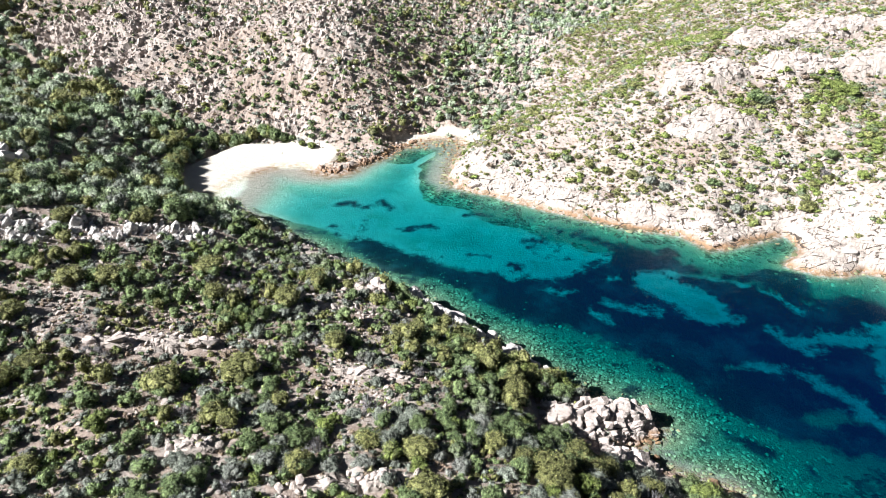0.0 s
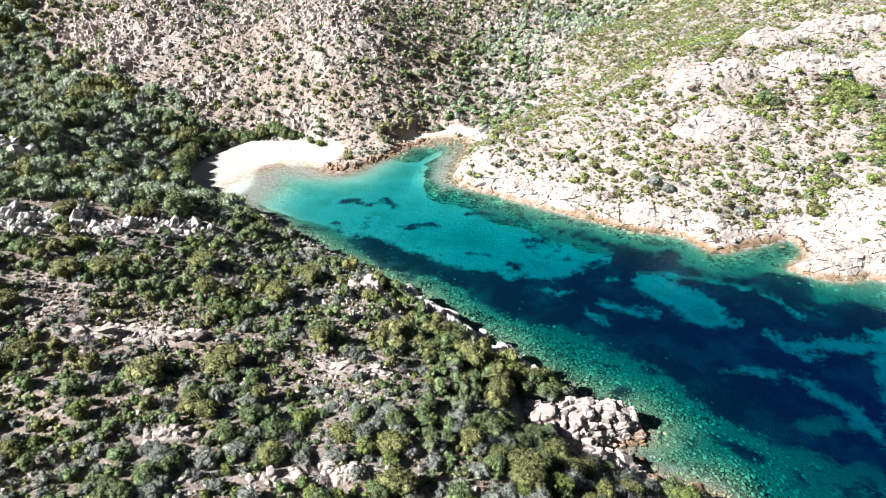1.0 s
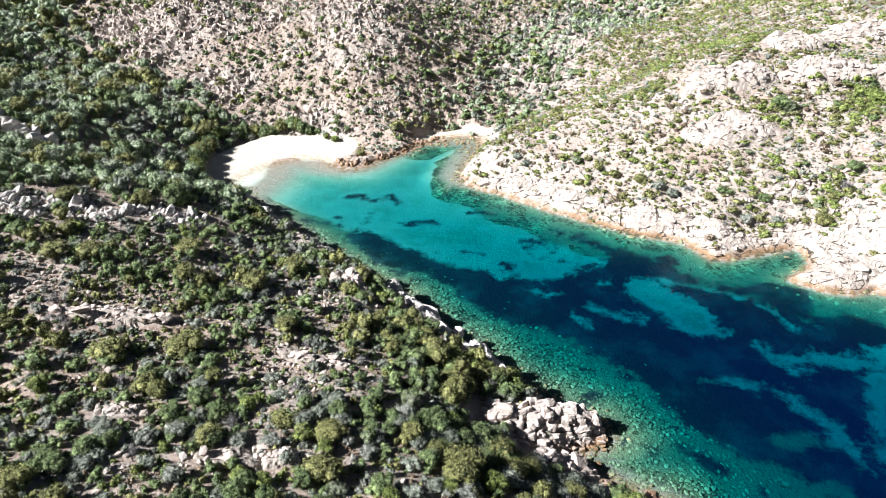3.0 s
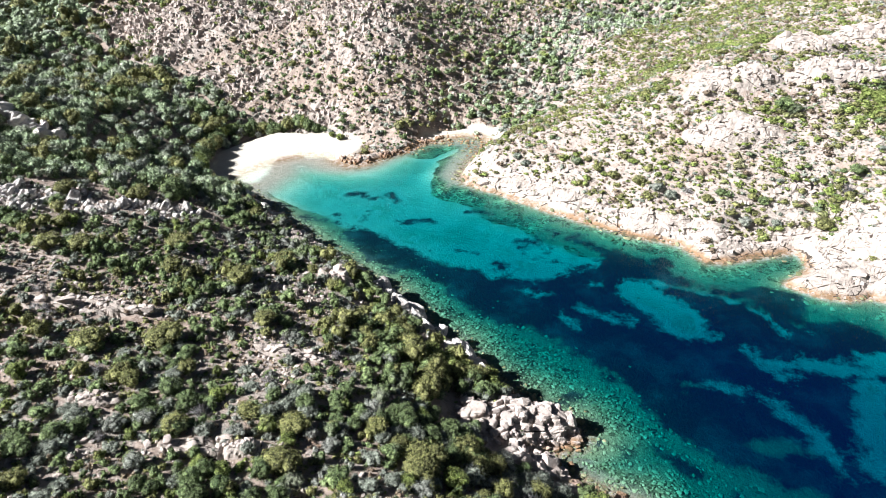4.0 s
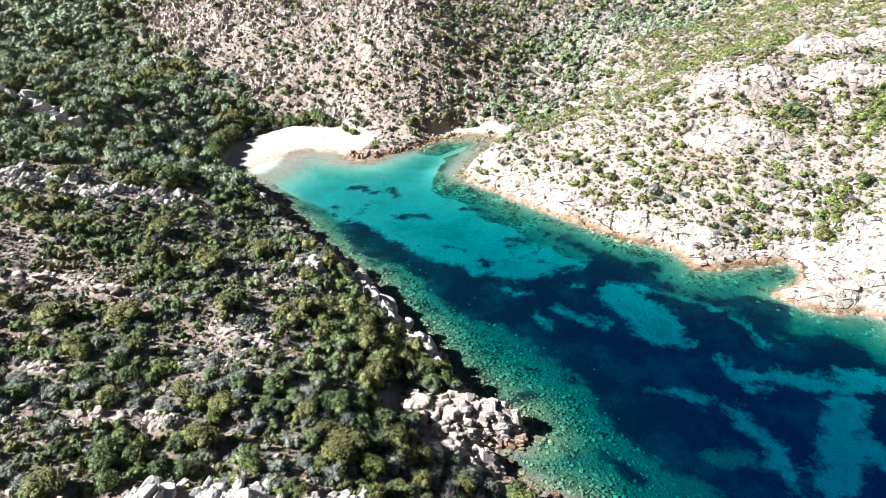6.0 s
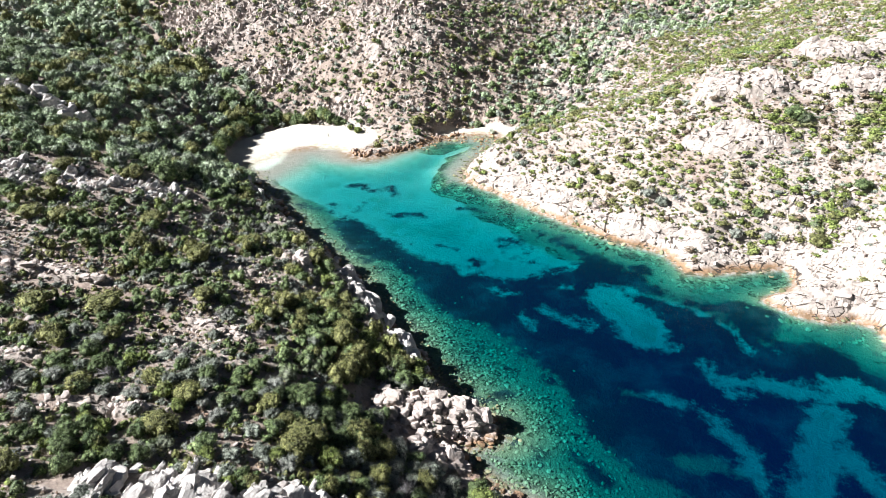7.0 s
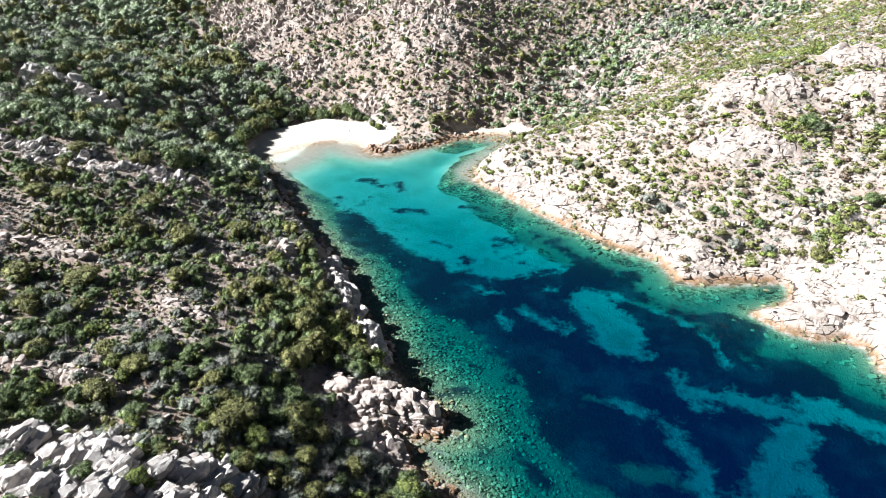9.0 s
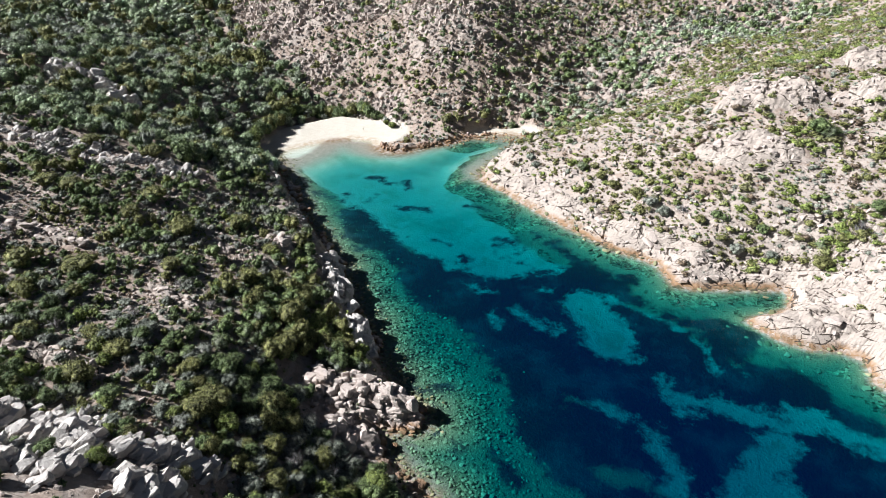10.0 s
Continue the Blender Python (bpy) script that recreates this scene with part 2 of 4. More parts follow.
def value_noise(x, y, seed=0):
    i, j = np.floor(x), np.floor(y)
    u, v = x - i, y - j
    u, v = u * u * (3 - 2 * u), v * v * (3 - 2 * v)
    a = lattice(i, j, seed) * (1 - u) + lattice(i + 1, j, seed) * u
    b = lattice(i, j + 1, seed) * (1 - u) + lattice(i + 1, j + 1, seed) * u
    return a * (1 - v) + b * v


def fbm(x, y, size, octaves=4, seed=0):
    """Smooth noise from about -1 to 1 with features of that size in metres."""
    total, weight, f = 0.0, 0.0, 1.0
    for k in range(octaves):
        total = total + (value_noise(x * f / size, y * f / size, seed + 17 * k) * 2 - 1) / f
        weight += 1 / f
        f *= 2.03
    return total / weight


def line_distance(x, y, line, closed=False):
    p = np.array(line, float)
    q = np.roll(p, -1, axis=0) if closed else p[1:]
    best = np.full(x.shape, 1e9)
    for (ax, ay), (bx, by) in zip(p, q):
        dx, dy = bx - ax, by - ay
        k = np.clip(((x - ax) * dx + (y - ay) * dy) / (dx * dx + dy * dy), 0, 1)
        best = np.minimum(best, (x - ax - k * dx) ** 2 + (y - ay - k * dy) ** 2)
    return np.sqrt(best)


def inside(x, y, ring):
    p = np.array(ring, float)
    result = np.zeros(x.shape, bool)
    for (ax, ay), (bx, by) in zip(p, np.roll(p, -1, axis=0)):
        if ay != by:
            result ^= ((ay > y) != (by > y)) & (x < (bx - ax) * (y - ay) / (by - ay) + ax)
    return result


def inland(x, y):
    """Metres from the shore: above zero on land, below zero in the sea."""
    d = line_distance(x, y, SEA, True)
    return np.where(inside(x, y, SEA), -d, d)


def smooth(a, b, v):
    k = np.clip((v - a) / (b - a), 0, 1)
    return k * k * (3 - 2 * k)


# Rises and hollows of the land: x, y, breadth, height.
NEAR_MOUNDS = [
    (11, 51, 5, -1.8), (19.5, 55, 3, 2.0), (10, -60, 40, 9.7), (-80, -60, 60, 11.3), (-150, -20, 90, 11.3), (10, 10, 18, 6.8), (-20, 10, 18, 7.1), (30, 20, 18, 10.0), (30, 40, 18, -10.5),
    (-50, 50, 18, 2.1), (-140, 60, 60, 6.7), (-70, 70, 18, 5.5), (-40, 80, 18, 1.2), (20, 80, 26, -11.9), (-20, 90, 18, -4.3), (30, 100, 26, -7.1),
    (-120, 100, 26, 5.4), (-100, 100, 18, 4.3), (70, 110, 18, -2.0), (-50, 120, 18, -6.7), (-30, 120, 26, -4.8), (40, 140, 18, 2.0),
    (-50, 140, 26, -8.8),
]
FAR_MOUNDS = [
    (66, 98, 9, -8.0), (53, 104.5, 6, -8.0), (-9, 158, 6, -6.0), (-24, 140, 9, -5.0), (-190, 165, 48, 15.0), (-150, 120, 30, 5.0),
    (-50, 150, 18, -5.3), (60, 150, 26, 7.8), (-110, 160, 18, -4.4), (-10, 160, 18, -4.5), (140, 160, 60, 7.2), (-80, 160, 18, -4.5),
    (130, 170, 40, 5.2), (10, 170, 26, -10.4), (-30, 180, 18, 3.9), (-90, 190, 18, 6.6), (-40, 200, 26, 8.3), (-130, 210, 18, 6.8),
    (10, 210, 18, -3.5), (140, 230, 60, 9.2), (140, 230, 90, 13.8), (50, 240, 26, -5.9), (-150, 250, 40, 9.1), (-110, 270, 60, 8.1),
    (-60, 270, 60, 6.7), (100, 280, 18, 7.6), (100, 280, 26, 7.2), (50, 300, 18, 4.3), (-80, 300, 90, 11.0), (0, 300, 40, 8.3), (-110, 300, 90, 10.6),
]


def land_shape(x, y, d):
    rise = np.full(x.shape, 12.0)
    for cx, cy, breadth, height in NEAR_MOUNDS + FAR_MOUNDS:
        rise = rise + height * np.exp(-((x - cx) ** 2 + (y - cy) ** 2) / breadth ** 2)
    far = np.hypot(x, y - 120)
    rise = rise + 25 * smooth(220, 700, far)
    return rise * (1 - np.exp(-np.maximum(d, 0) / 7.0))


BEACH_LINES = [([(-51.5, 124.5), (-53.5, 134), (-50, 142.5), (-42, 142.8), (-35, 141.5)], 6.8), ([(-13.5, 151.5), (-9.5, 156.5), (-4, 159.3), (1.8, 158.2), (3.6, 152), (2.6, 147)], 2.3)]
VALLEY = [(2, 157), (14, 175), (26, 200), (45, 240), (70, 300), (110, 420)]
FOREST_EDGE = [(-30, 148), (-56, 152), (-80, 164), (-104, 168), (-122, 184), (-150, 225), (-260, 300)]


def sandy(x, y):
    near = np.zeros(x.shape)
    for line, breadth in BEACH_LINES:
        near = np.maximum(near, smooth(breadth + 1.2, breadth - 1.2, line_distance(x, y, line) + 1.2 * fbm(x, y, 3, 3, 5)))
    return near


def right_side(x, y):
    """The hill on the far shore, beyond the valley."""
    px, py = np.array(VALLEY).T
    return np.where(y > 157, x > np.interp(y, py, px), x > np.interp(y, (84, 118, 157), (40, -4, -4)))


def forest(x, y):
    px, py = np.array(FOREST_EDGE[::-1]).T
    top = np.interp(x, px, py)
    soft = 6 * fbm(x, y, 14, 3, 9)
    return smooth(-36, -48, x + soft + 0.25 * (y - 110)) * smooth(3, -3, y - top + soft) * smooth(72, 90, y + soft - 0.25 * (x + 50))


# Granite domes that swell out of the hills: x, y, half length, half breadth, height, turn.
DOMES = [(51, 136, 10, 4.0, 2.4, 5), (50, 124, 9, 3.6, 1.6, -3), (72, 138.5, 11, 4.5, 2.0, 5), (90, 140, 12, 6, 2.5, 0), (70, 153, 9, 5, 1.8, 15), (86, 160, 12, 6, 2.2, 10),
         (50, 104.5, 9, 2.2, 0.6, 0), (36, 109.5, 9, 1.6, 0.4, -15), (66, 95.5, 9, 3, 0.8, -15), (74, 92, 9, 3.5, 0.8, -20), (66, 102, 7, 3, 0.7, -10), (15.5, 54, 7, 2.6, 0.7, 12), (20, 116, 9, 1.6, 0.4, -25),
         (-31, 52, 6.5, 2.0, 0.3, 12), (-8.5, 51.2, 5, 1.0, 0.3, 0), (-8, 35.2, 6.5, 1.5, 0.2, 14), (-22, 38, 2.8, 1.4, 0.2, 5), (-24.5, 137.5, 6, 4.0, 0.2, 5),
         (-12, 73.5, 3, 2, 1.0, -30)]


def domed(x, y):
    best = np.zeros(x.shape)
    mask = np.zeros(x.shape)
    for cx, cy, a, b, h, turn in DOMES:
        c, s = math.cos(radians(turn)), math.sin(radians(turn))
        u, v = ((x - cx) * c + (y - cy) * s) / a, ((y - cy) * c - (x - cx) * s) / b
        k = smooth(1.15, 0.55, np.hypot(u, v) + 0.22 * fbm(x, y, 3.5, 4, 77))
        best, mask = np.maximum(best, h * k), np.maximum(mask, k)
    return best, mask


SEEN_DEPTH = 0.42


def fractured(x, y, size, stretch=1.8, turn=-25.0, seed=0):
    """Granite split by joints: tilted facets about -0.5 to 0.5 high, how near a joint is (0 on it), and a number for each block."""
    c, s = math.cos(radians(turn)), math.sin(radians(turn))
    x, y = x + 0.25 * size * fbm(x, y, size * 0.8, 2, seed + 3), y + 0.25 * size * fbm(x, y, size * 0.8, 2, seed + 4)
    u, v = (x * c + y * s) / (size * stretch), (y * c - x * s) / size
    i0, j0 = np.floor(u), np.floor(v)
    first, second = np.full(x.shape, 9.0), np.full(x.shape, 9.0)
    facet, block = np.zeros(x.shape), np.zeros(x.shape)
    for di in (-1, 0, 1):
        for dj in (-1, 0, 1):
            i, j = i0 + di, j0 + dj
            du, dv = u - i - lattice(i, j, seed), v - j - lattice(i, j, seed + 1)
            far = np.hypot(du, dv)
            own = lattice(i, j, seed + 2) - 0.5 + du * (lattice(i, j, seed + 5) - 0.5) * 1.2 + dv * (lattice(i, j, seed + 6) - 0.65) * 1.6
            nearer = far < first
            second = np.where(nearer, first, np.minimum(second, far))
            facet = np.where(nearer, own, facet)
            block = np.where(nearer, lattice(i, j, seed + 9), block)
            first = np.where(nearer, far, first)
    return facet, second - first, block


def shore_granite(x, y, d):
    """Bare ledges of the far shore, domes and clearings: one where they lie open."""
    wide = np.interp(x, (0, 18, 40, 56, 62), (3.0, 3.6, 5.5, 8, 13))
    strip = right_side(x, y) * smooth(wide, wide - 2.5, d + 3.5 * fbm(x, y, 6, 3, 31)) * (y < 150)
    return np.maximum(strip * (1 - sandy(x, y)), smooth(0.25, 0.6, domed(x, y)[1]))


def large_joints(x, y, d):
    """Joints are spaced along the slope, not on the plan."""
    return fractured(x, y + 1.2 * land_shape(x, y, d), 3.4, 2.0, -22, 201)


def joints(x, y, d):
    a, ea, big = large_joints(x, y, d)
    b, eb, small = fractured(x, y + 1.2 * land_shape(x, y, d), 1.3, 1.9, -30, 301)
    return 0.4 * a + 0.13 * b - 0.45 * smooth(0.12, 0, ea) - 0.14 * smooth(0.14, 0, eb)


def crags(x, y):
    """Banks of jointed rock on the hill behind the cove."""
    c = smooth(138, 152, y) * (1 - right_side(x, y)) * (1 - forest(x, y))
    return c * np.clip(0.6 + 2.4 * fbm(0.4 * (0.9 * x + 0.45 * y), 0.9 * y - 0.45 * x, 10, 4, 61), 0.22, 1)


def height(x, y, d=None):
    """Height of the ground and of the bed of the sea."""
    d = inland(x, y) if d is None else d
    d = d + 0.6 * fbm(x, y, 5, 3, 3)
    z = land_shape(x, y, d)
    rough = smooth(1, 8, d)
    u, v = 0.8 * x + 0.6 * y, 0.8 * y - 0.6 * x
    z = z + rough * (0.9 * fbm(u, v, 9, 4, 1) + 0.35 * fbm(u, v, 2.2, 3, 2))
    crag = smooth(138, 152, y) * (1 - right_side(x, y)) * (1 - forest(x, y)) + 0.4 * right_side(x, y)
    z = z + rough * crag * (0.8 - 1.8 * np.abs(fbm(x * 1.3 + 0.3 * y, y, 4.5, 4, 12)))
    ledge = np.abs(fbm(x * 0.8 + y * 0.6, y * 0.8 - x * 0.6, 7, 4, 8))
    z = z + smooth(0.2, 2, d) * smooth(14, 4, d) * (0.9 - 2.0 * ledge) * (1 - 0.6 * right_side(x, y))
    dome, bare = domed(x, y)
    z = z + (dome + bare * 0.45 * (0.5 - 2 * np.abs(fbm(x, y * 1.5, 3.0, 3, 78)))) * smooth(0, 2, d)
    bank = smooth(52, 60, y) * smooth(116, 104, y) * (x < 30)
    z = z + 1.1 * bank * smooth(0.7, 2.4, d) * smooth(7, 4, d)
    # benches in the bare granite
    q = (z + 0.9 * fbm(x, y, 7, 3, 79)) / 0.7
    step = np.floor(q) + smooth(0.55, 1.0, q - np.floor(q)) - q
    open_rock = shore_granite(x, y, d)
    i = open_rock > 0.001
    z[i] += (0.25 * step[i] + joints(x[i], y[i], d[i]) + 0.25) * open_rock[i] * smooth(-0.2, 1.6, d[i])
    wild = rough * crags(x, y)
    i = wild > 0.001
    if i.any():
        a, ea, _ = fractured(x[i], y[i], 4.2, 1.3, 70, 401)
        b, eb, _ = fractured(x[i], y[i] + 0.4 * z[i], 1.5, 1.7, 80, 501)
        z[i] += (0.6 * a + 0.75 * b - 0.5 * smooth(0.16, 0, ea) - 0.35 * smooth(0.2, 0, eb)) * wild[i]
    flat = sandy(x, y)
    z = np.where(d > 0, z * (1 - flat) + flat * (0.075 * d + 0.02), z)
    # the bed: a stony shelf along the near bank, sand in the cove, deeper to the open sea
    out = np.maximum(-d, 0)
    open_sea = smooth(-60, 60, x - 0.7 * (y - 120) - 20)
    full = 1.9 + 2.4 * open_sea + 0.6 * smooth(25, 70, x - 0.3 * (y - 80))
    bed = -full * (1 - np.exp(-out / (5 + 5 * open_sea))) - 0.02 * out * open_sea
    bed = bed + 0.22 * fbm(x, y, 4, 4, 4) * smooth(0, 4, out) - 0.15 * smooth(0, 1, out)
    margin = smooth(9, 2, out) * smooth(132, 124, y) * (x < 34) * (1 - right_side(x, y)) * np.interp(y, (90, 108), (0.6, 0.8))
    inlet = smooth(11, 4, line_distance(x, y, [(-8, 154), (-1, 154), (0.5, 148), (-1, 138), (-1.5, 131)])) * 0.75
    beach = smooth(27, 9, line_distance(x, y, BEACH_LINES[0][0])) * 0.87
    bed = bed * (1 - np.maximum(np.maximum(margin, beach), inlet))
    # refraction lifts the bed to the eye: it lies at its apparent depth
    return np.where(d > 0, np.maximum(z, 0.02), SEEN_DEPTH * np.maximum(bed, -14))


def mesh_of(name, verts, tris, material, attributes=None, shade_smooth=False):
    me = bpy.data.meshes.new(name)
    verts, tris = np.asarray(verts, np.float32), np.asarray(tris, np.int32)
    me.vertices.add(len(verts))
    me.vertices.foreach_set("co", verts.ravel())
    me.loops.add(tris.size)
    me.loops.foreach_set("vertex_index", tris.ravel())
    me.polygons.add(len(tris))
    me.polygons.foreach_set("loop_start", np.arange(0, tris.size, tris.shape[1], dtype=np.int32))
    me.update(calc_edges=True)
    me.polygons.foreach_set("use_smooth", np.broadcast_to(shade_smooth, len(tris)).copy())
    for key, values in (attributes or {}).items():
        me.attributes.new(key, "FLOAT", "POINT").data.foreach_set("value", np.asarray(values, np.float32).ravel())
    me.materials.append(material)
    me.validate()
    return me


def part(name, mesh, parent=None, m=None, label=""):
    ob = new(name, mesh)
    ob.parent = parent
    if m is not None:
        ob.matrix_basis = m
    return tagged(ob, label)


def spread(*stretches):
    """Grid lines: (from, to, step) one after the other."""
    values = [np.arange(a, b, step) for a, b, step in stretches]
    return np.concatenate(values + [[stretches[-1][1]]])


def sheet(xs, ys):
    gx, gy = np.meshgrid(xs, ys)
    w, h = len(xs), len(ys)
    i = (np.arange(h - 1)[:, None] * w + np.arange(w - 1)[None, :]).ravel()
    return gx.ravel(), gy.ravel(), np.stack([i, i + 1, i + w + 1, i + w], 1)


# ---- the ground, from the hills down to the bed of the sea ----
def rocky(x, y, d):
    """How much bare granite shows."""
    right = right_side(x, y)
    back = (~right) & (y > 140)
    r = 0.42 + 0.32 * fbm(x, y, 11, 4, 21)
    r = np.where(back, 0.15 + 0.85 * crags(x, y), r)
    r = np.where(right, r + 0.1 + 0.5 * smooth(9, 4, d + 2 * fbm(x, y, 6, 3, 31)), r)
    r = r - 0.8 * forest(x, y)
    return np.clip(np.maximum(np.maximum(r, smooth(5, 1.5, d)), 1.4 * domed(x, y)[1]), 0, 1)


def stony_bed(x, y):
    """Where stones cover the bed of the sea."""
    shelf = line_distance(x, y, NEAR_SHORE[4:25]) + 3 * fbm(x, y, 8, 3, 41)
    stony = smooth(1, -1, shelf - np.interp(y, (40, 62, 90, 114), (27, 23, 13, 5)))
    ledge = line_distance(x, y, FAR_SHORE) + 2 * fbm(x, y, 6, 3, 42)
    return np.maximum(stony, smooth(1, -1, ledge - np.interp(y, (80, 110, 125, 140, 160), (8, 9, 7, 8, 6))))


def build_ground():
    xs = spread((-3000, -600, 300), (-600, -200, 40), (-200, -128, 6), (-128, -70, 0.9), (-70, 88, 0.6), (88, 130, 1.2), (130, 250, 10), (250, 700, 45), (700, 3000, 250))
    ys = spread((-3000, -400, 260), (-400, -40, 30), (-40, 16, 4), (16, 130, 0.6), (130, 215, 0.6), (215, 285, 1.1), (285, 400, 8), (400, 800, 40), (800, 3000, 220))
    x, y, quads = sheet(xs, ys)
    d = inland(x, y)
    z = height(x, y, d)
    right = right_side(x, y)
    stony = stony_bed(x, y)
    values = {"rock": rocky(x, y, d) * (d > -1), "sand": sandy(x, y), "litter": np.where(right, 0.5, np.where(y > 140, 0.3, 0.6)),
              "depth": -z, "stony": stony,
              "tide": np.maximum(smooth(2.4, 0.6, d + fbm(x, y, 5, 3, 3)), smooth(5, 2, line_distance(x, y, [(-15, 147), (-9, 153.3), (-3, 155.5), (0.5, 153), (1, 146)]))) * smooth(-3, -1, d)}
    z = z - 0.55 * smooth(0.3, 0.9, shore_granite(x, y, d)) * smooth(0.4, 1.5, d)
    me = mesh_of("ground", np.stack([x, y, z], 1), quads, GROUND, values, (crags(x, y) < 0.2)[quads[:, 0]])
    tagged(new("ground", me), "pinkish granite hillsides, pale beach sand and stony sea bed", "ground", kind="structure")


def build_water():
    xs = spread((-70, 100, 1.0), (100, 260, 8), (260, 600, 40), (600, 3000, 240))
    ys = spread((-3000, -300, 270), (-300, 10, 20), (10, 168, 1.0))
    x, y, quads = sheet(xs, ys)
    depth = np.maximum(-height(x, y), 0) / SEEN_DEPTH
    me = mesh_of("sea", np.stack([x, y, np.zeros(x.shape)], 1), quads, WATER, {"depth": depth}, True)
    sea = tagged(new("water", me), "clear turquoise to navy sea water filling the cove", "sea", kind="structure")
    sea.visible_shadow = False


def granite_ledge(label, x0, x1, y0, y1, step):
    """Bare jointed rock between those limits; its rim dips under the soil."""
    x, y, quads = sheet(np.arange(x0, x1 + step, step), np.arange(y0, y1 + step, step))
    d = inland(x, y)
    bare = shore_granite(x, y, d)
    z = height(x, y, d) - 0.45 * smooth(0.5, 0.1, bare) - 0.6 * smooth(0.0, -1.2, d) + 0.07 * fbm(x, y, 0.7, 3, 81)
    keep = (bare[quads] > 0.04).any(1) & (d[quads] > -1.2).all(1)
    quads, spot = quads[keep], np.stack([x, y, z], 1)
    base = new("granite_ledge")
    base.location = spot[quads[len(quads) // 2, 0]]
    tagged(base, label, "rock")
    block = large_joints(x, y, d + 0.6 * fbm(x, y, 5, 3, 3))[2][quads[:, 0]]
    mark = np.arange(len(quads))
    for number in np.unique(block):
        # one slab for each piece of the block that hangs together
        i = np.flatnonzero(block == number)
        low = np.full(len(x), len(quads))
        for turn in range(60):
            for corner in range(4):
                np.minimum.at(low, quads[i, corner], mark[i])
            least = low[quads[i]].min(1)
            if (least == mark[i]).all():
                break
            mark[i] = least
            low[quads[i].ravel()] = len(quads)
    for number in np.unique(mark):
        used, flat = np.unique(quads[mark == number], return_inverse=True)
        part("slab", mesh_of("slab", spot[used] - np.array(base.location), flat.reshape(-1, 4), LEDGE), base)


build_ground()
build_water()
SLAB_LABELS = ("low cracked granite ledges sloping into the sea", "white jointed granite headland at the water", "weathered white granite dome on the scrubby hill",
               "pinkish granite bedrock bared among the scrub", "pale granite bedrock at the water's edge", "ribbed granite point beside the beach")
for k, x0, x1, y0, y1, step in ((0, -4, 22, 108, 148, 0.3), (0, 22, 44, 98, 122, 0.28), (0, 44, 62, 97, 114, 0.26), (1, 62, 76, 80, 112, 0.26), (1, 76, 92, 80, 106, 0.3),
                                (1, 55, 62.1, 90, 97, 0.26), (2, 39, 60, 119, 130, 0.3), (2, 38, 62, 130, 142, 0.3), (2, 62, 104, 132, 148, 0.35), (2, 58, 100, 148, 168, 0.35),
                                (3, -38, -24, 48, 56, 0.22), (3, -14, -3, 49.5, 53, 0.2), (3, -15.5, -1, 32.5, 38.5, 0.2), (3, -25.5, -18.5, 36, 40, 0.2),
                                (4, 7, 24, 49.5, 58, 0.2), (4, -16, -8.5, 70, 77, 0.25), (5, -32, -17, 132, 143, 0.26)):
    granite_ledge(SLAB_LABELS[k], x0, x1, y0, y1, step)


# ---- seagrass on the sea bed ----
# The edge of the meadow, the sandy openings in it and lone tufts: half breadth and line.
MEADOW = [(-20.3, 101.1), (-16.2, 103.8), (-10.1, 100.4), (-3.8, 94.6), (3.1, 93.1), (6.6, 92.8), (8.5, 90.4), (12.5, 91.8), (13.7, 90.2), (17.7,
          91.0), (19.4, 92.6), (22.1, 94.1), (25.7, 97.7), (26.1, 101.7), (21.4, 106.1), (26.5, 103.9), (31.4, 101.8), (36.8, 98.0), (40.9, 93.5),
          (45.4, 91.9), (51.0, 93.1), (56.4, 91.8), (57.1, 88.2), (62.5, 85.7), (66.2, 81.9), (75, 78), (110, 74), (110, 30), (60, 36), (47.8, 53.2),
          (42.4, 54.5), (35.6, 57.2), (32.6, 60.1), (30.1, 63.5), (27.2, 68.3), (22.5, 72.7), (17.5, 76.3), (10.6, 77.8), (5.6, 81.3), (0.6, 87.0),
          (-4.0, 89.7), (-9.9, 89.4), (-18.8, 96.9)]
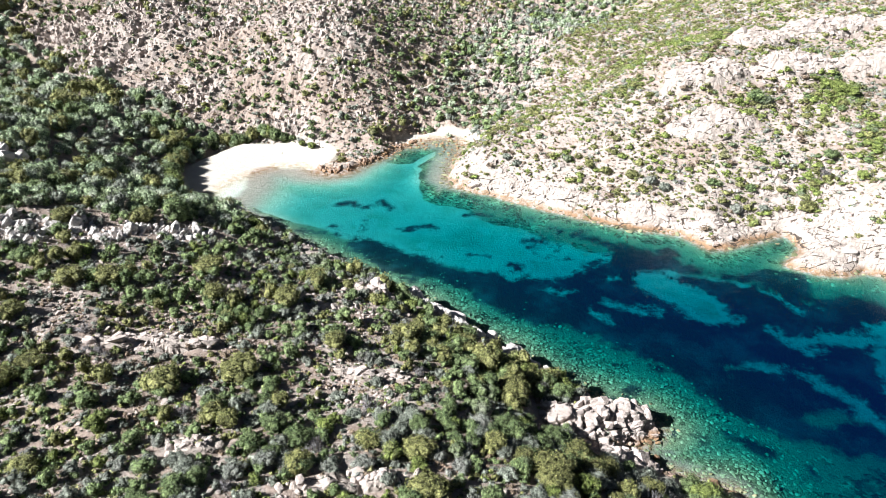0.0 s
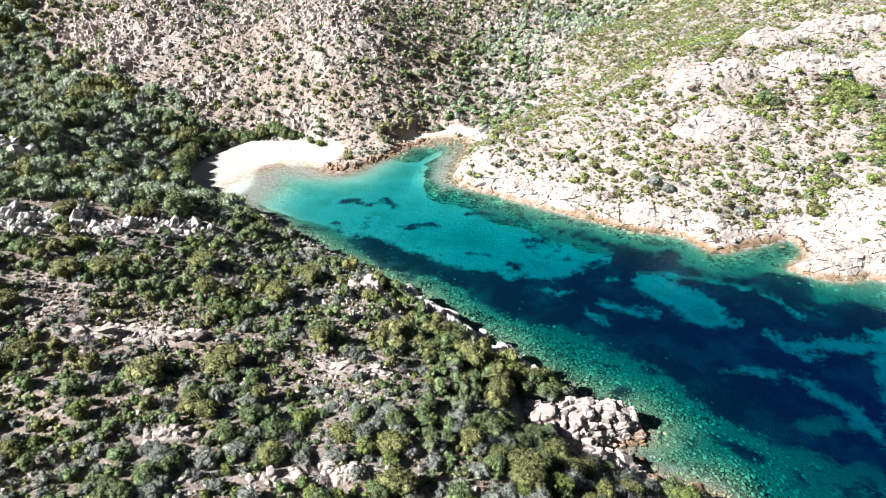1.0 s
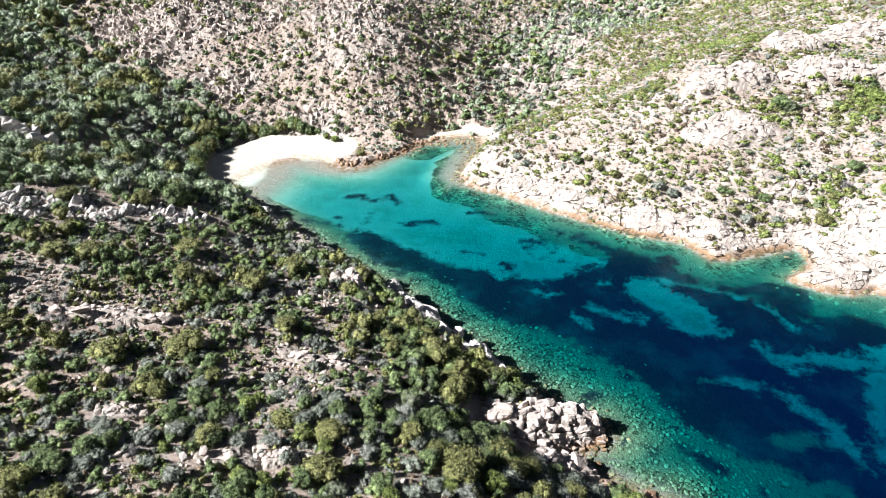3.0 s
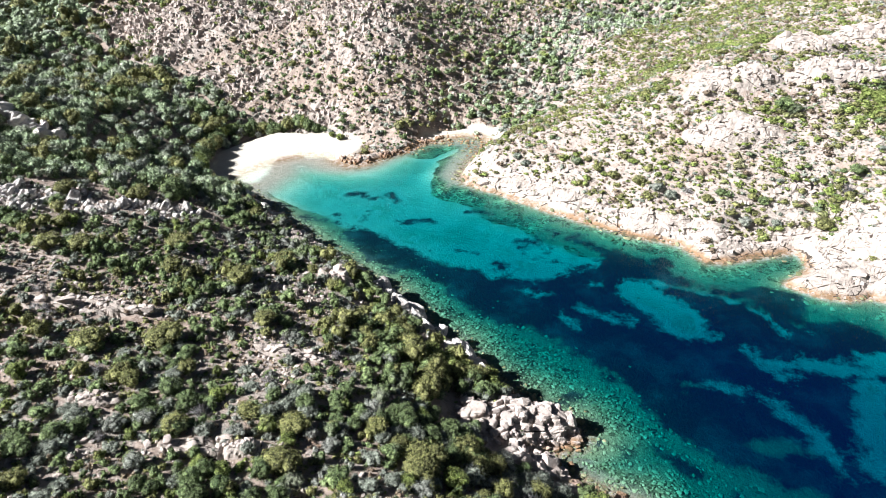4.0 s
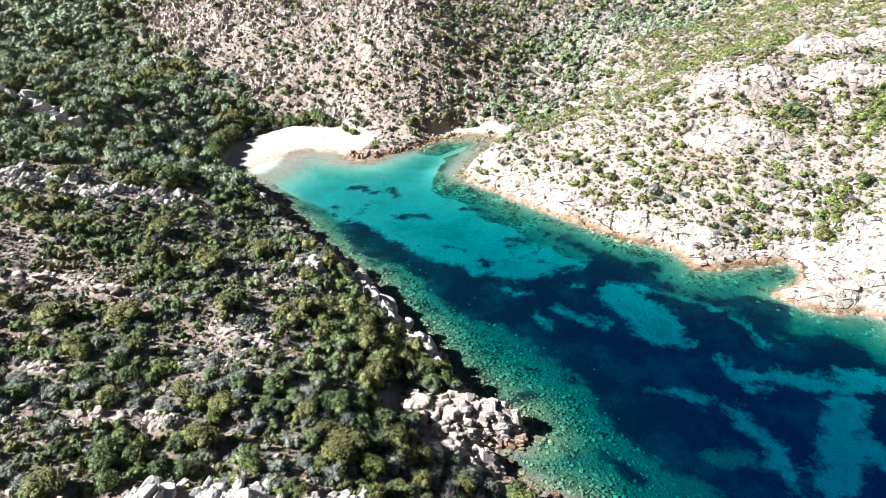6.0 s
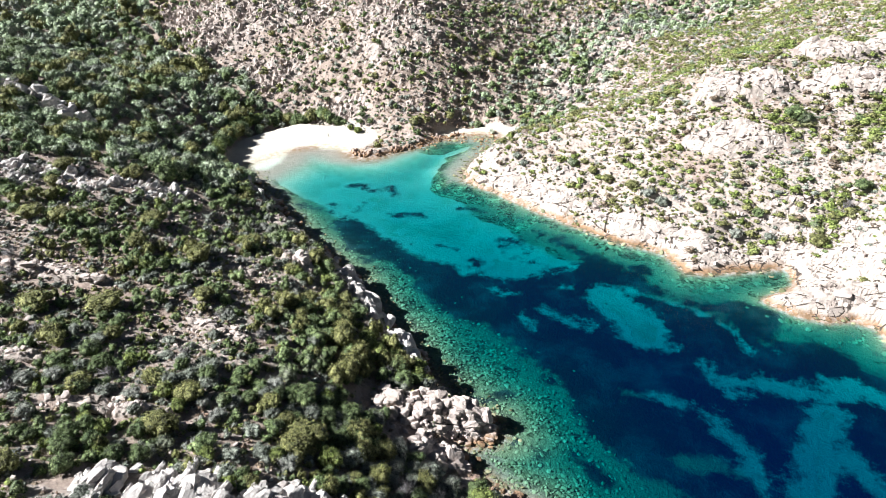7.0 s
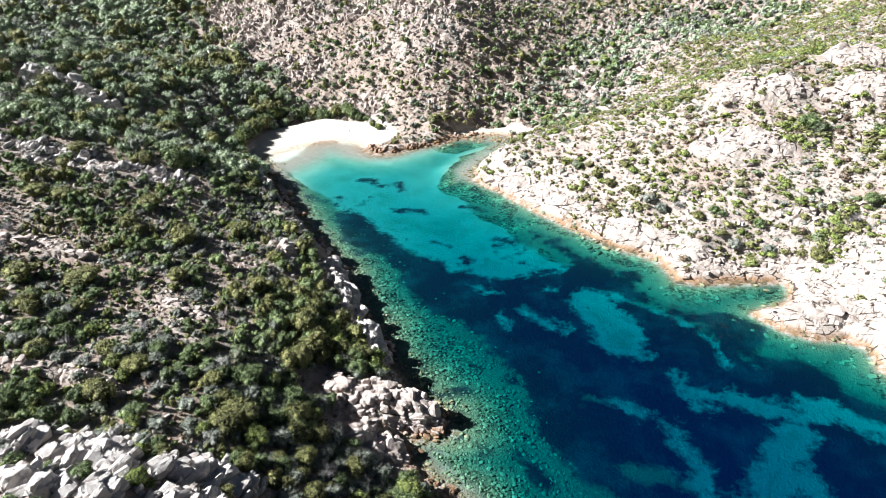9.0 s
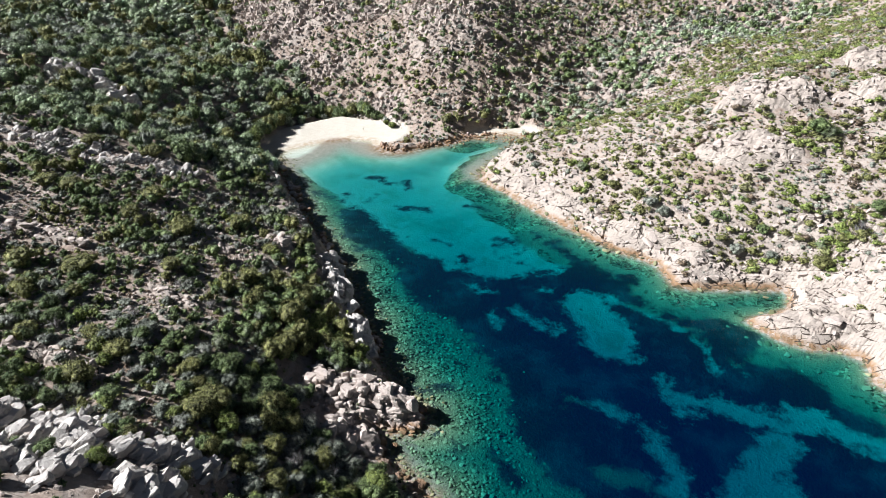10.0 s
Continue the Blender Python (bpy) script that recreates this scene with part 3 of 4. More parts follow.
OPENINGS = [
    (3.1, [(32.2, 90.4), (35.3, 85.9), (38.3, 82.4)]),
    (0.7, [(38.2, 82.1), (42.2, 79.5)]),
    (0.5, [(35.6, 92.8), (41.6, 91.6), (46.7, 89.5)]),
    (0.8, [(24.0, 84.3), (27.2, 82.7), (30.1, 81.7)]),
    (0.5, [(20.1, 81.5), (22.5, 78.7)]),
    (0.5, [(36.2, 68.5), (38.5, 69.3), (40.8, 69.9), (42.4, 68.9), (44.7, 69.6)]),
    (0.9, [(46.1, 68.9), (47.5, 66.5), (49.3, 65.0), (50.7, 63.5), (51.3, 60.4), (51.8, 56.3)]),
    (0.9, [(44.0, 59.5), (46.6, 60.2), (49.3, 60.0), (51.4, 60.0)]),
    (0.7, [(46.3, 77.7), (47.6, 74.8), (49.3, 72.4), (50.8, 73.5)]),
    (0.8, [(49.3, 75.2), (52.8, 76.9)]),
    (1.3, [(53.9, 76.0), (57.1, 75.9), (60.6, 75.0), (63.2, 77.4)]),
    (2.2, [(60.0, 72.4), (58.9, 66.6), (57.9, 62.1), (55.7, 57.8)]),
    (1.3, [(62.0, 77.5), (65.5, 77.4), (68.3, 75.9), (72.0, 76.0)]),
    (0.5, [(48.7, 88.5), (50.6, 85.3), (52.3, 81.8)]),
    (0.5, [(53.8, 84.7), (56.0, 83.2)]),
    (0.8, [(56.9, 86.4), (59.6, 85.7)]),
    (1.2, [(60.9, 66.7), (61.9, 64.8), (63.0, 62.2)]),
    (0.35, [(25.0, 91.1), (26.4, 91.1)]),
    (0.5, [(14.0, 87.6), (17.7, 87.0)]),
]
TUFTS = [
    (1.3, [(-23.0, 118.3), (-21.6, 118.5)]),
    (0.5, [(-19.4, 116.9), (-16.0, 119.9), (-13.4, 116.4)]),
    (0.6, [(-8.8, 108.2), (-5.1, 109.5)]),
    (0.5, [(1.0, 113.8), (6.9, 114.0)]),
    (0.8, [(13.0, 103.3), (16.0, 103.5)]),
    (1.0, [(-29.6, 105.3), (-25.8, 104.8)]),
    (0.8, [(21.4, 106.1), (27.5, 103.0)]),
    (0.7, [(9.6, 95.3), (10.9, 92.7)]),
    (0.4, [(1.9, 98.9), (5.1, 98.3)]),
    (0.7, [(19.6, 54.9), (24.1, 55.0)]),
    (0.9, [(17.5, 60.4), (19.5, 60.8), (22.8, 63.2)]),
    (0.6, [(19.5, 58.6), (23, 58.2)]),
    (0.8, [(30.6, 56.1), (35.3, 53.0)]),
    (0.9, [(34.2, 61.4), (39.5, 57.4)]),
]


def seagrass_cover(x, y):
    wx, wy = x + 1.1 * fbm(x, y, 4, 4, 51), y + 1.1 * fbm(x, y, 4, 4, 52)
    edge = line_distance(wx, wy, MEADOW, True)
    v = np.where(inside(wx, wy, MEADOW), edge, -edge)
    # stray clumps on the sand beside the meadow
    v = np.where(v < 0, np.maximum(v, 3.6 * fbm(x, y, 4.5, 4, 57) - 1.15 + 0.16 * v), v)
    for half, line in OPENINGS:
        v = np.minimum(v, line_distance(wx, wy, line) - half)
    for half, line in TUFTS:
        v = np.maximum(v, half - line_distance(wx, wy, line))
    return v + 1.0 * fbm(x, y, 3.0, 4, 53) * smooth(4, 1, np.abs(v))


def build_seagrass():
    xs, ys = spread((-45, 90, 0.5), (90, 112, 2)), spread((28, 60, 0.5), (60, 126, 0.5))
    x, y, quads = sheet(xs, ys)
    v = seagrass_cover(x, y)
    z = np.minimum(height(x, y) + 0.03 + np.clip(v * 0.2, 0, 0.16) * (1 + 0.5 * fbm(x, y, 1.2, 3, 54)), -0.15)
    keep = (v[quads] > -1.5).any(1) & (inland(x, y)[quads] < -0.5).all(1)
    used, flat = np.unique(quads[keep], return_inverse=True)
    me = mesh_of("seagrass", np.stack([x, y, z], 1)[used], flat.reshape(-1, 4), WEED, {"cover": v[used], "stony": stony_bed(x, y)[used]}, True)
    tagged(new("seagrass_meadow", me), "dark seagrass meadow with ragged edges on pale sand", "seagrass", kind="stuff")


build_seagrass()


# ---- shapes that repeat ----
def ball(level):
    bm = bmesh.new()
    bmesh.ops.create_icosphere(bm, subdivisions=level, radius=1)
    v = np.array([p.co for p in bm.verts])
    f = np.array([[p.index for p in t.verts] for t in bm.faces])
    bm.free()
    return v, f


BALLS = {k: ball(k) for k in (1, 2, 3, 4)}


def boulder_shape(rng, level=2, cuts=11, pits=0.05, low=0.6, sharp=14):
    """A block of granite: a ball cut by uneven planes, with softened corners and pitted faces."""
    v, f = BALLS[level]
    n = rng.normal(size=(cuts, 3))
    n = np.vstack([n / np.linalg.norm(n, axis=1)[:, None], np.eye(3), -np.eye(3)])
    h = rng.uniform(low, 1.0, len(n))
    reach = (h[None, :] / np.maximum(v @ n.T, 0.02))
    r = -np.log(np.exp(-sharp * np.minimum(reach, 3)).sum(1)) / sharp
    p = v * np.minimum(r, 1.35)[:, None] * (1 + pits * rng.normal(size=len(v)))[:, None]
    return p, f


def crown_shape(rng, leaves, leaf, tufts, thin=0.55, spiky=0.0, fine=1):
    """A bush one metre in radius on the ground: a close dome of rounded tufts, with sprays of leaves standing off them."""
    centres = [np.array((0, 0, 0.34, 0.62))]
    for k in range(tufts - 1):
        a = 2.4 * k + rng.uniform(-0.5, 0.5)
        up = math.sqrt((k + 0.5) / tufts) * rng.uniform(0.85, 1.1)
        out = 0.66 * min(up, 1.0)
        size = rng.uniform(0.24, 0.4) * (1.25 if tufts < 6 else 1.0)
        centres.append(np.array((out * math.cos(a), out * math.sin(a), 0.16 + 0.62 * math.sqrt(max(0, 1 - 0.8 * up * up)) * rng.uniform(0.8, 1.15), size)))
    centres = np.array(centres)
    pick = rng.choice(len(centres), leaves, p=centres[:, 3] ** 2 / (centres[:, 3] ** 2).sum())
    way = rng.normal(size=(leaves, 3))
    way[:, 2] = np.abs(way[:, 2]) * 1.1 - 0.35
    way /= np.linalg.norm(way, axis=1)[:, None]
    p = centres[pick, :3] + way * (centres[pick, 3] * rng.uniform(0.95, 1.15 + spiky, leaves))[:, None]
    p[:, 2] = np.maximum(p[:, 2], 0.04)
    facing = way + rng.normal(size=(leaves, 3)) * 0.6 + np.array((0, 0, 0.2))
    facing /= np.linalg.norm(facing, axis=1)[:, None]
    side = np.cross(facing, rng.normal(size=(leaves, 3)))
    side /= np.linalg.norm(side, axis=1)[:, None]
    up = np.cross(facing, side)
    s = leaf * rng.uniform(0.6, 1.3, leaves)[:, None]
    spray = np.stack([p - side * s * thin - up * s * 0.6, p + side * s * thin - up * s * 0.5, p + up * s * 1.1], 1).reshape(-1, 3)
    tris = np.arange(leaves)[:, None] * 3 + np.arange(3)
    bv, bf = BALLS[fine]
    parts_v, parts_f, at = [spray], [tris], len(spray)
    for cx, cy, cz, cr in centres:
        lump = bv * cr * 0.86 * (1 + 0.17 * rng.normal(size=len(bv)))[:, None] * (1, 1, 0.85) + (cx, cy, cz)
        lump[:, 2] = np.maximum(lump[:, 2], -0.1)
        parts_v.append(lump), parts_f.append(bf + at)
        at += len(lump)
    return np.vstack(parts_v), np.vstack(parts_f)


def twig_shape(rng, count):
    """A leafless bush: forking grey sticks that fan out from the ground."""
    verts, tris = [], []
    for k in range(count):
        a, tilt = rng.uniform(0, 6.283), rng.uniform(0.1, 1.15)
        d = np.array((math.cos(a) * math.sin(tilt), math.sin(a) * math.sin(tilt), math.cos(tilt)))
        start = d * rng.uniform(0.05, 0.6) + rng.normal(size=3) * (0.12, 0.12, 0.03)
        end = start + (d + rng.normal(size=3) * 0.35) * rng.uniform(0.3, 0.55)
        side = np.cross(d, rng.normal(size=3))
        side *= 0.022 / np.linalg.norm(side)
        i = len(verts)
        verts += [start - side, start + side, end, start + np.cross(d, side)]
        tris += [(i, i + 1, i + 2), (i + 1, i + 3, i + 2), (i + 3, i, i + 2)]
    v = np.array(verts)
    v[:, 2] = np.maximum(v[:, 2], -0.05)
    return v, np.array(tris)


def joined(templates, which, places, sizes, turns, tilts=None):
    """Many copies of shapes as one list of corners and triangles. sizes: one row of x, y, z for each."""
    all_v, all_f, at = [], [], 0
    c, s = np.cos(turns), np.sin(turns)
    for k, (v, f) in enumerate(templates):
        i = np.flatnonzero(which == k)
        if len(i) == 0:
            continue
        p = v[None] * sizes[i][:, None, :]
        if tilts is not None:
            a, b = np.cos(tilts[i])[:, None], np.sin(tilts[i])[:, None]
            p = np.stack([p[..., 0] * a + p[..., 2] * b, p[..., 1], p[..., 2] * a - p[..., 0] * b], -1)
        x = p[..., 0] * c[i, None] - p[..., 1] * s[i, None]
        y = p[..., 0] * s[i, None] + p[..., 1] * c[i, None]
        q = np.stack([x, y, p[..., 2]], -1) + places[i][:, None, :]
        all_v.append(q.reshape(-1, 3))
        all_f.append((f[None] + at + np.arange(len(i))[:, None, None] * len(v)).reshape(-1, 3))
        at += len(i) * len(v)
    return np.vstack(all_v), np.vstack(all_f)


# ---- granite ----
rng = np.random.default_rng(7)
ROCKS_NEAR = [mesh_of("boulder", *boulder_shape(rng, 3, 3 + k % 4, 0.012, 0.3, 60), GREY_ROCK) for k in range(10)]
ROCKS = [mesh_of("boulder", *boulder_shape(rng, 2, 4 + k % 5, 0.03, 0.45), PALE_ROCK) for k in range(10)]
ROCKS_SPLIT = [mesh_of("boulder", *boulder_shape(rng, 3, 4 + k % 5, 0.01, 0.38, 55), PALE_ROCK) for k in range(10)]
ROCKS_RED = [mesh_of("boulder", *boulder_shape(rng, 2, 5 + k % 4, 0.03, 0.4, 24), RED_ROCK) for k in range(6)]
ROCKS_GREY = [mesh_of("boulder", *boulder_shape(rng, 2, 3 + k % 4, 0.03, 0.3, 50), GREY_ROCK) for k in range(10)]


def ground_at(x, y):
    return float(height(np.array([x]), np.array([y]))[0])


CLEARINGS = [([(18, 46.8), (21, 46.2)], 1.3), ([(22, 51), (24, 50)], 1.5)]


def outcrop(name, label, line, breadth, count, size, stretch, meshes, lean=0.25, heading=None, sink=0.35, piece="boulder", dip=0.0):
    """A bank of weathered blocks along a line; its middle blocks stand highest."""
    pts = np.array(line, float)
    steps = np.concatenate([[0], np.cumsum(np.hypot(*np.diff(pts, axis=0).T))])
    cx, cy = np.interp(steps[-1] / 2, steps, pts[:, 0]), np.interp(steps[-1] / 2, steps, pts[:, 1])
    base = new(name)
    base.location = (cx, cy, ground_at(cx, cy))
    tagged(base, label, "rock")
    CLEARINGS.append((line, breadth * (0.4 if name in ("bank_outcrop", "shore_ledge") else 0.6 if name == "ridge_outcrop" else 1.0)))
    knots = rng.uniform(0, steps[-1], 5 + count // 16)
    along = np.clip(knots[rng.integers(len(knots), size=count)] + rng.normal(size=count) * steps[-1] * 0.05, 0, steps[-1])
    off = rng.normal(size=count) * breadth * 0.45
    i = np.minimum(np.searchsorted(steps, along, "right"), len(pts) - 1)
    run = (pts[i] - pts[i - 1]) / np.maximum(steps[i] - steps[i - 1], 1e-6)[:, None]
    x, y = np.interp(along, steps, pts[:, 0]) - run[:, 1] * off, np.interp(along, steps, pts[:, 1]) + run[:, 0] * off
    s = (size[0] + (size[1] - size[0]) * rng.uniform(size=count) ** 2) * (1.15 - 0.5 * np.minimum(np.abs(off) / breadth, 1))
    for px, py, pz, ps in zip(x, y, height(x, y), s):
        sx, sy, sz = [ps * q * rng.uniform(0.75, 1.25) for q in stretch]
        turn = rng.uniform(0, 360) if heading is None else heading + rng.normal() * 14
        m = pose(px, py, pz + sz * (0.6 - sink), *(np.degrees(rng.normal(size=2) * lean) + np.array((0, dip))), turn) @ Matrix.Diagonal((sx, sy, sz, 1))
        part(piece, meshes[rng.integers(len(meshes))], base, Matrix.Translation(-base.location) @ m)
    return base


outcrop("shore_outcrop", "sunlit pale granite outcrop of rounded blocks at the water's edge", [(9.5, 52), (14, 53.4), (18, 54.6), (22.4, 55.2)], 2.6, 300, (0.3, 0.9), (1.2, 0.85, 0.9), ROCKS_SPLIT, 0.3, 15, 0.25)
outcrop("shore_boulders", "tumbled pinkish granite boulders below the bushes", [(15.5, 48.6), (18.5, 49.3), (21.8, 48)], 2.4, 150, (0.3, 1.15), (1, 0.85, 0.9), ROCKS_SPLIT, 0.5, None, 0.1)
outcrop("shore_boulders", "low wet granite boulders at the tide line", [(22, 48.0), (27.5, 47.2)], 0.9, 26, (0.3, 0.8), (1.2, 0.9, 0.6), ROCKS_RED, 0.3)
outcrop("bladed_outcrop", "grey-white granite outcrop broken into leaning blocks", [(-2.5, 25), (1, 27.2), (4.5, 27.6), (8, 28)], 3.2, 260, (0.35, 1.5), (0.65, 1.1, 0.8), ROCKS_NEAR, 0.25, 0, 0.45, "boulder", 24)
outcrop("bladed_outcrop", "grey-white granite outcrop split into upright blades", [(8.5, 27), (11, 30), (13.2, 32.2), (16, 32)], 2.6, 230, (0.35, 1.4), (0.5, 1.1, 0.95), ROCKS_NEAR, 0.25, -8, 0.4, "boulder", 26)
outcrop("bladed_outcrop", "sunlit grey-white granite blocks on the crest of the slope", [(3.5, 21.5), (8.5, 23), (13, 25), (17, 29)], 3.0, 220, (0.35, 1.4), (0.6, 1.1, 0.85), ROCKS_NEAR, 0.25, -5, 0.4, "boulder", 24)
CLEARINGS += [([(10.5, 52), (14, 53.4), (18, 55), (22.6, 55.5)], 4.2), ([(13.5, 49.5), (21, 48)], 3.6)]
outcrop("bank_outcrop", "pale rock knob standing above the shaded bank", [(-12.5, 74.8), (-8.5, 72)], 1.3, 60, (0.3, 1.0), (0.8, 1.1, 0.9), ROCKS_SPLIT, 0.35, 0, 0.3)
outcrop("bank_outcrop", "shaded granite boulders along the foot of the bank", [(-45, 113), (-35, 104.5), (-24, 94.6), (-13, 86.6), (-7, 82)], 1.3, 120, (0.35, 1.4), (1.2, 0.8, 0.8), ROCKS_GREY, 0.35, -40)
outcrop("bank_outcrop", "shaded granite ledges stepping down to the sea", [(-6.5, 79.5), (1, 72.2), (6, 68), (11.5, 62.6)], 2.0, 170, (0.4, 1.5), (1.3, 0.75, 0.8), ROCKS_GREY, 0.35, -40)
outcrop("bank_outcrop", "broken grey-white granite blades on the bank", [(-8, 78.6), (-1, 71.8), (4, 67.3), (10.5, 61.2)], 1.7, 80, (0.3, 1.3), (0.6, 1.0, 0.9), ROCKS_NEAR, 0.4, 40, 0.5)
outcrop("bank_outcrop", "broken granite blocks on the bank under the bushes", [(-42, 106.5), (-33, 98.6), (-24, 91.8), (-13, 84), (-8, 79.5)], 1.5, 50, (0.3, 1.1), (0.7, 1.0, 0.8), ROCKS_GREY, 0.4, 40, 0.5)
outcrop("ridge_outcrop", "jagged grey-white granite ridge among dark bushes", [(-64, 67), (-55, 72), (-48, 75), (-42, 79), (-36, 82)], 3.0, 290, (0.3, 1.3), (0.7, 1.2, 0.8), ROCKS_GREY, 0.4, 10, 0.5, "boulder", 22)
outcrop("ridge_outcrop", "broken granite slabs below the jagged ridge", [(-60, 65.5), (-52, 69), (-45, 73.5), (-38, 78.5)], 2.2, 150, (0.25, 1.0), (0.7, 1.2, 0.75), ROCKS_GREY, 0.4, 10, 0.5, "boulder", 22)
outcrop("ridge_outcrop", "steep grey granite tor above the wooded slope", [(-92, 97), (-85, 101), (-77, 101), (-73, 98)], 3.6, 240, (0.45, 2.2), (0.6, 0.95, 1.2), ROCKS_GREY, 0.4, 10, 0.25, "boulder", 18)
outcrop("low_outcrop", "low pinkish granite slabs in a clearing of the scrub", [(-37, 50), (-31, 52.5), (-26, 52)], 1.7, 60, (0.3, 0.85), (1.3, 0.8, 0.5), ROCKS, 0.3, 25)
outcrop("low_outcrop", "small pale granite blocks between bushes", [(-24.5, 37.5), (-20.5, 38.2)], 1.0, 26, (0.25, 0.65), (1, 0.9, 0.8), ROCKS, 0.4)
outcrop("low_outcrop", "narrow pale granite ledge between bushes", [(-13, 51.5), (-9.5, 50.8), (-4, 51.5)], 0.7, 30, (0.25, 0.7), (1.4, 0.7, 0.7), ROCKS, 0.3, 0)
outcrop("low_outcrop", "scattered white granite blocks in low scrub", [(-14, 33.5), (-7, 35.5), (-2, 36.5)], 1.4, 50, (0.2, 0.6), (1, 0.8, 0.8), ROCKS, 0.4)
outcrop("low_outcrop", "scattered white granite blocks in low scrub", [(-17, 66), (-12, 65.5)], 1.2, 22, (0.3, 0.6), (1, 0.8, 0.8), ROCKS, 0.4)
outcrop("cove_point", "ribbed granite point between the beach and the inlet", [(-31.5, 135), (-27.5, 132.8), (-23.8, 135.5), (-19, 142)], 1.5, 110, (0.35, 0.95), (0.5, 1.3, 0.75), ROCKS_RED, 0.3, 10)
outcrop("cove_point", "reddish granite boulders along the head of the inlet", [(-16, 146.5), (-12.8, 150.5), (-10.5, 154)], 1.2, 40, (0.4, 0.8), (1, 1, 0.7), ROCKS_RED, 0.3)
for label, line, breadth, count, size in (
        ("broad sunlit granite ledges sloping into the sea", [(2, 131), (6, 125.5), (13, 121), (21, 117.5), (27, 113)], 1.9, 60, (0.5, 1.5)),
        ("broad sunlit granite ledges sloping into the sea", [(27, 113), (36, 109), (44, 107.5), (48, 104.5), (54, 104.5), (59, 106.5)], 2.2, 62, (0.6, 2.0)),
        ("white granite headland of smooth cracked slabs", [(57.5, 94.8), (63, 95), (70, 92), (76, 88), (88, 87)], 2.4, 50, (0.7, 2.0)),
        ("white granite headland of smooth cracked slabs", [(62, 102), (68, 99), (76, 96), (88, 94)], 3.0, 44, (0.8, 2.2))):
    outcrop("shore_ledge", label, line, breadth, count // 4, (size[0] * 0.45, size[1] * 0.5), (1.5, 0.9, 0.6), ROCKS, 0.22, -22, 0.7, "slab")
for label, line, breadth, count, size in (
        ("smooth white granite dome on the scrubby hillside", [(44, 135.5), (50, 136.5), (58, 136.5)], 2.2, 22, (0.6, 1.6)),
        ("pale weathered granite shelf on the scrubby hillside", [(43, 124.5), (50, 124.5), (57, 123.5)], 2.2, 34, (0.5, 1.4)),
        ("long white granite crest on the hillside", [(62, 137), (70, 138.5), (80, 138), (92, 139)], 2.6, 48, (0.6, 1.7)),
        ("white granite crags high on the hillside", [(64, 152), (78, 158), (95, 160)], 5.0, 48, (0.6, 1.7))):
    outcrop("hillside_outcrop", label, line, breadth, count, (size[0] * 0.5, size[1] * 0.6), (1.3, 0.9, 0.7), ROCKS, 0.25, -15, 0.7, "slab")


def cleared(x, y):
    """One where rock leaves no room for bushes."""
    c = np.zeros(x.shape)
    for line, breadth in CLEARINGS:
        c = np.maximum(c, smooth(breadth * 1.1, breadth * 0.5, line_distance(x, y, line) + 0.6 * fbm(x, y, 2.5, 2, 64)))
    return np.maximum(c, 0.92 * smooth(0.35, 0.8, domed(x, y)[1]))


def overlooked(x, y):
    """Growth is thick round the cove and thins out beyond the slopes that face it."""
    left = np.interp(y, (20, 34, 52, 88, 124, 142, 200), (-26, -40, -54, -108, -164, -176, -170))
    right = np.interp(y, (20, 34, 52, 70, 106, 160, 196, 250, 304), (10, 24, 60, 76, 84, 106, 102, 90, 88))
    back = np.interp(x, (-175, -120, -40, 0, 25, 60, 90), (240, 236, 240, 256, 276, 296, 310))
    return 0.06 + 0.94 * (smooth(left - 3, left + 3, x) * smooth(right + 3, right - 3, x) * smooth(back + 6, back, y))


def scattered(x0, x1, y0, y1, step, chance):
    """Jittered places on land, kept by chance(x, y, d)."""
    gx, gy = np.meshgrid(np.arange(x0, x1, step), np.arange(y0, y1, step))
    x = (gx + rng.uniform(-0.5, 0.5, gx.shape) * step).ravel()
    y = (gy + rng.uniform(-0.5, 0.5, gy.shape) * step).ravel()
    d = inland(x, y)
    keep = rng.uniform(size=x.shape) < chance(x, y, d) * overlooked(x, y)
    return x[keep], y[keep], d[keep]


def block_shape(rng):
    """A jointed block: six uneven faces."""
    v = np.array([(a, b, c) for c in (-1, 1) for b in (-1, 1) for a in (-1, 1)], float) * 0.8 + rng.uniform(-0.45, 0.45, (8, 3))
    v[4:, :2] *= rng.uniform(0.5, 0.95)
    return v, np.array([(0, 2, 3), (0, 3, 1), (4, 5, 7), (4, 7, 6), (0, 1, 5), (0, 5, 4), (2, 6, 7), (2, 7, 3), (0, 4, 6), (0, 6, 2), (1, 3, 7), (1, 7, 5)])


def stones(name, label, material, x, y, low, high, stretch, sink, level=1, lean=0.3, heading=None, scale=1.0):
    shapes = [boulder_shape(rng, level, 7) if level else block_shape(rng) for k in range(8)]
    n = len(x)
    s = (low + (high - low) * rng.uniform(size=n) ** 2.5) * scale
    size = s[:, None] * np.array(stretch) * rng.uniform(0.7, 1.3, (n, 3))
    z = height(x, y) + size[:, 2] * (1 - sink) * 0.5
    v, f = joined(shapes, rng.integers(0, 8, n), np.stack([x, y, z], 1), size, rng.uniform(0, 6.283, n) if heading is None else heading + 0.35 * rng.normal(size=n), rng.normal(size=n) * lean)
    tagged(new(name, mesh_of(name, v, f, material)), label, "rocks", kind="stuff")


def gully(x, y):
    """The green floor of the valley behind the inlet."""
    line = line_distance(x, y, [(2, 166), (6, 182), (16, 204), (30, 226), (48, 258), (60, 290)])
    return smooth(19, 7, line + 11 * fbm(x, y, 13, 4, 95))


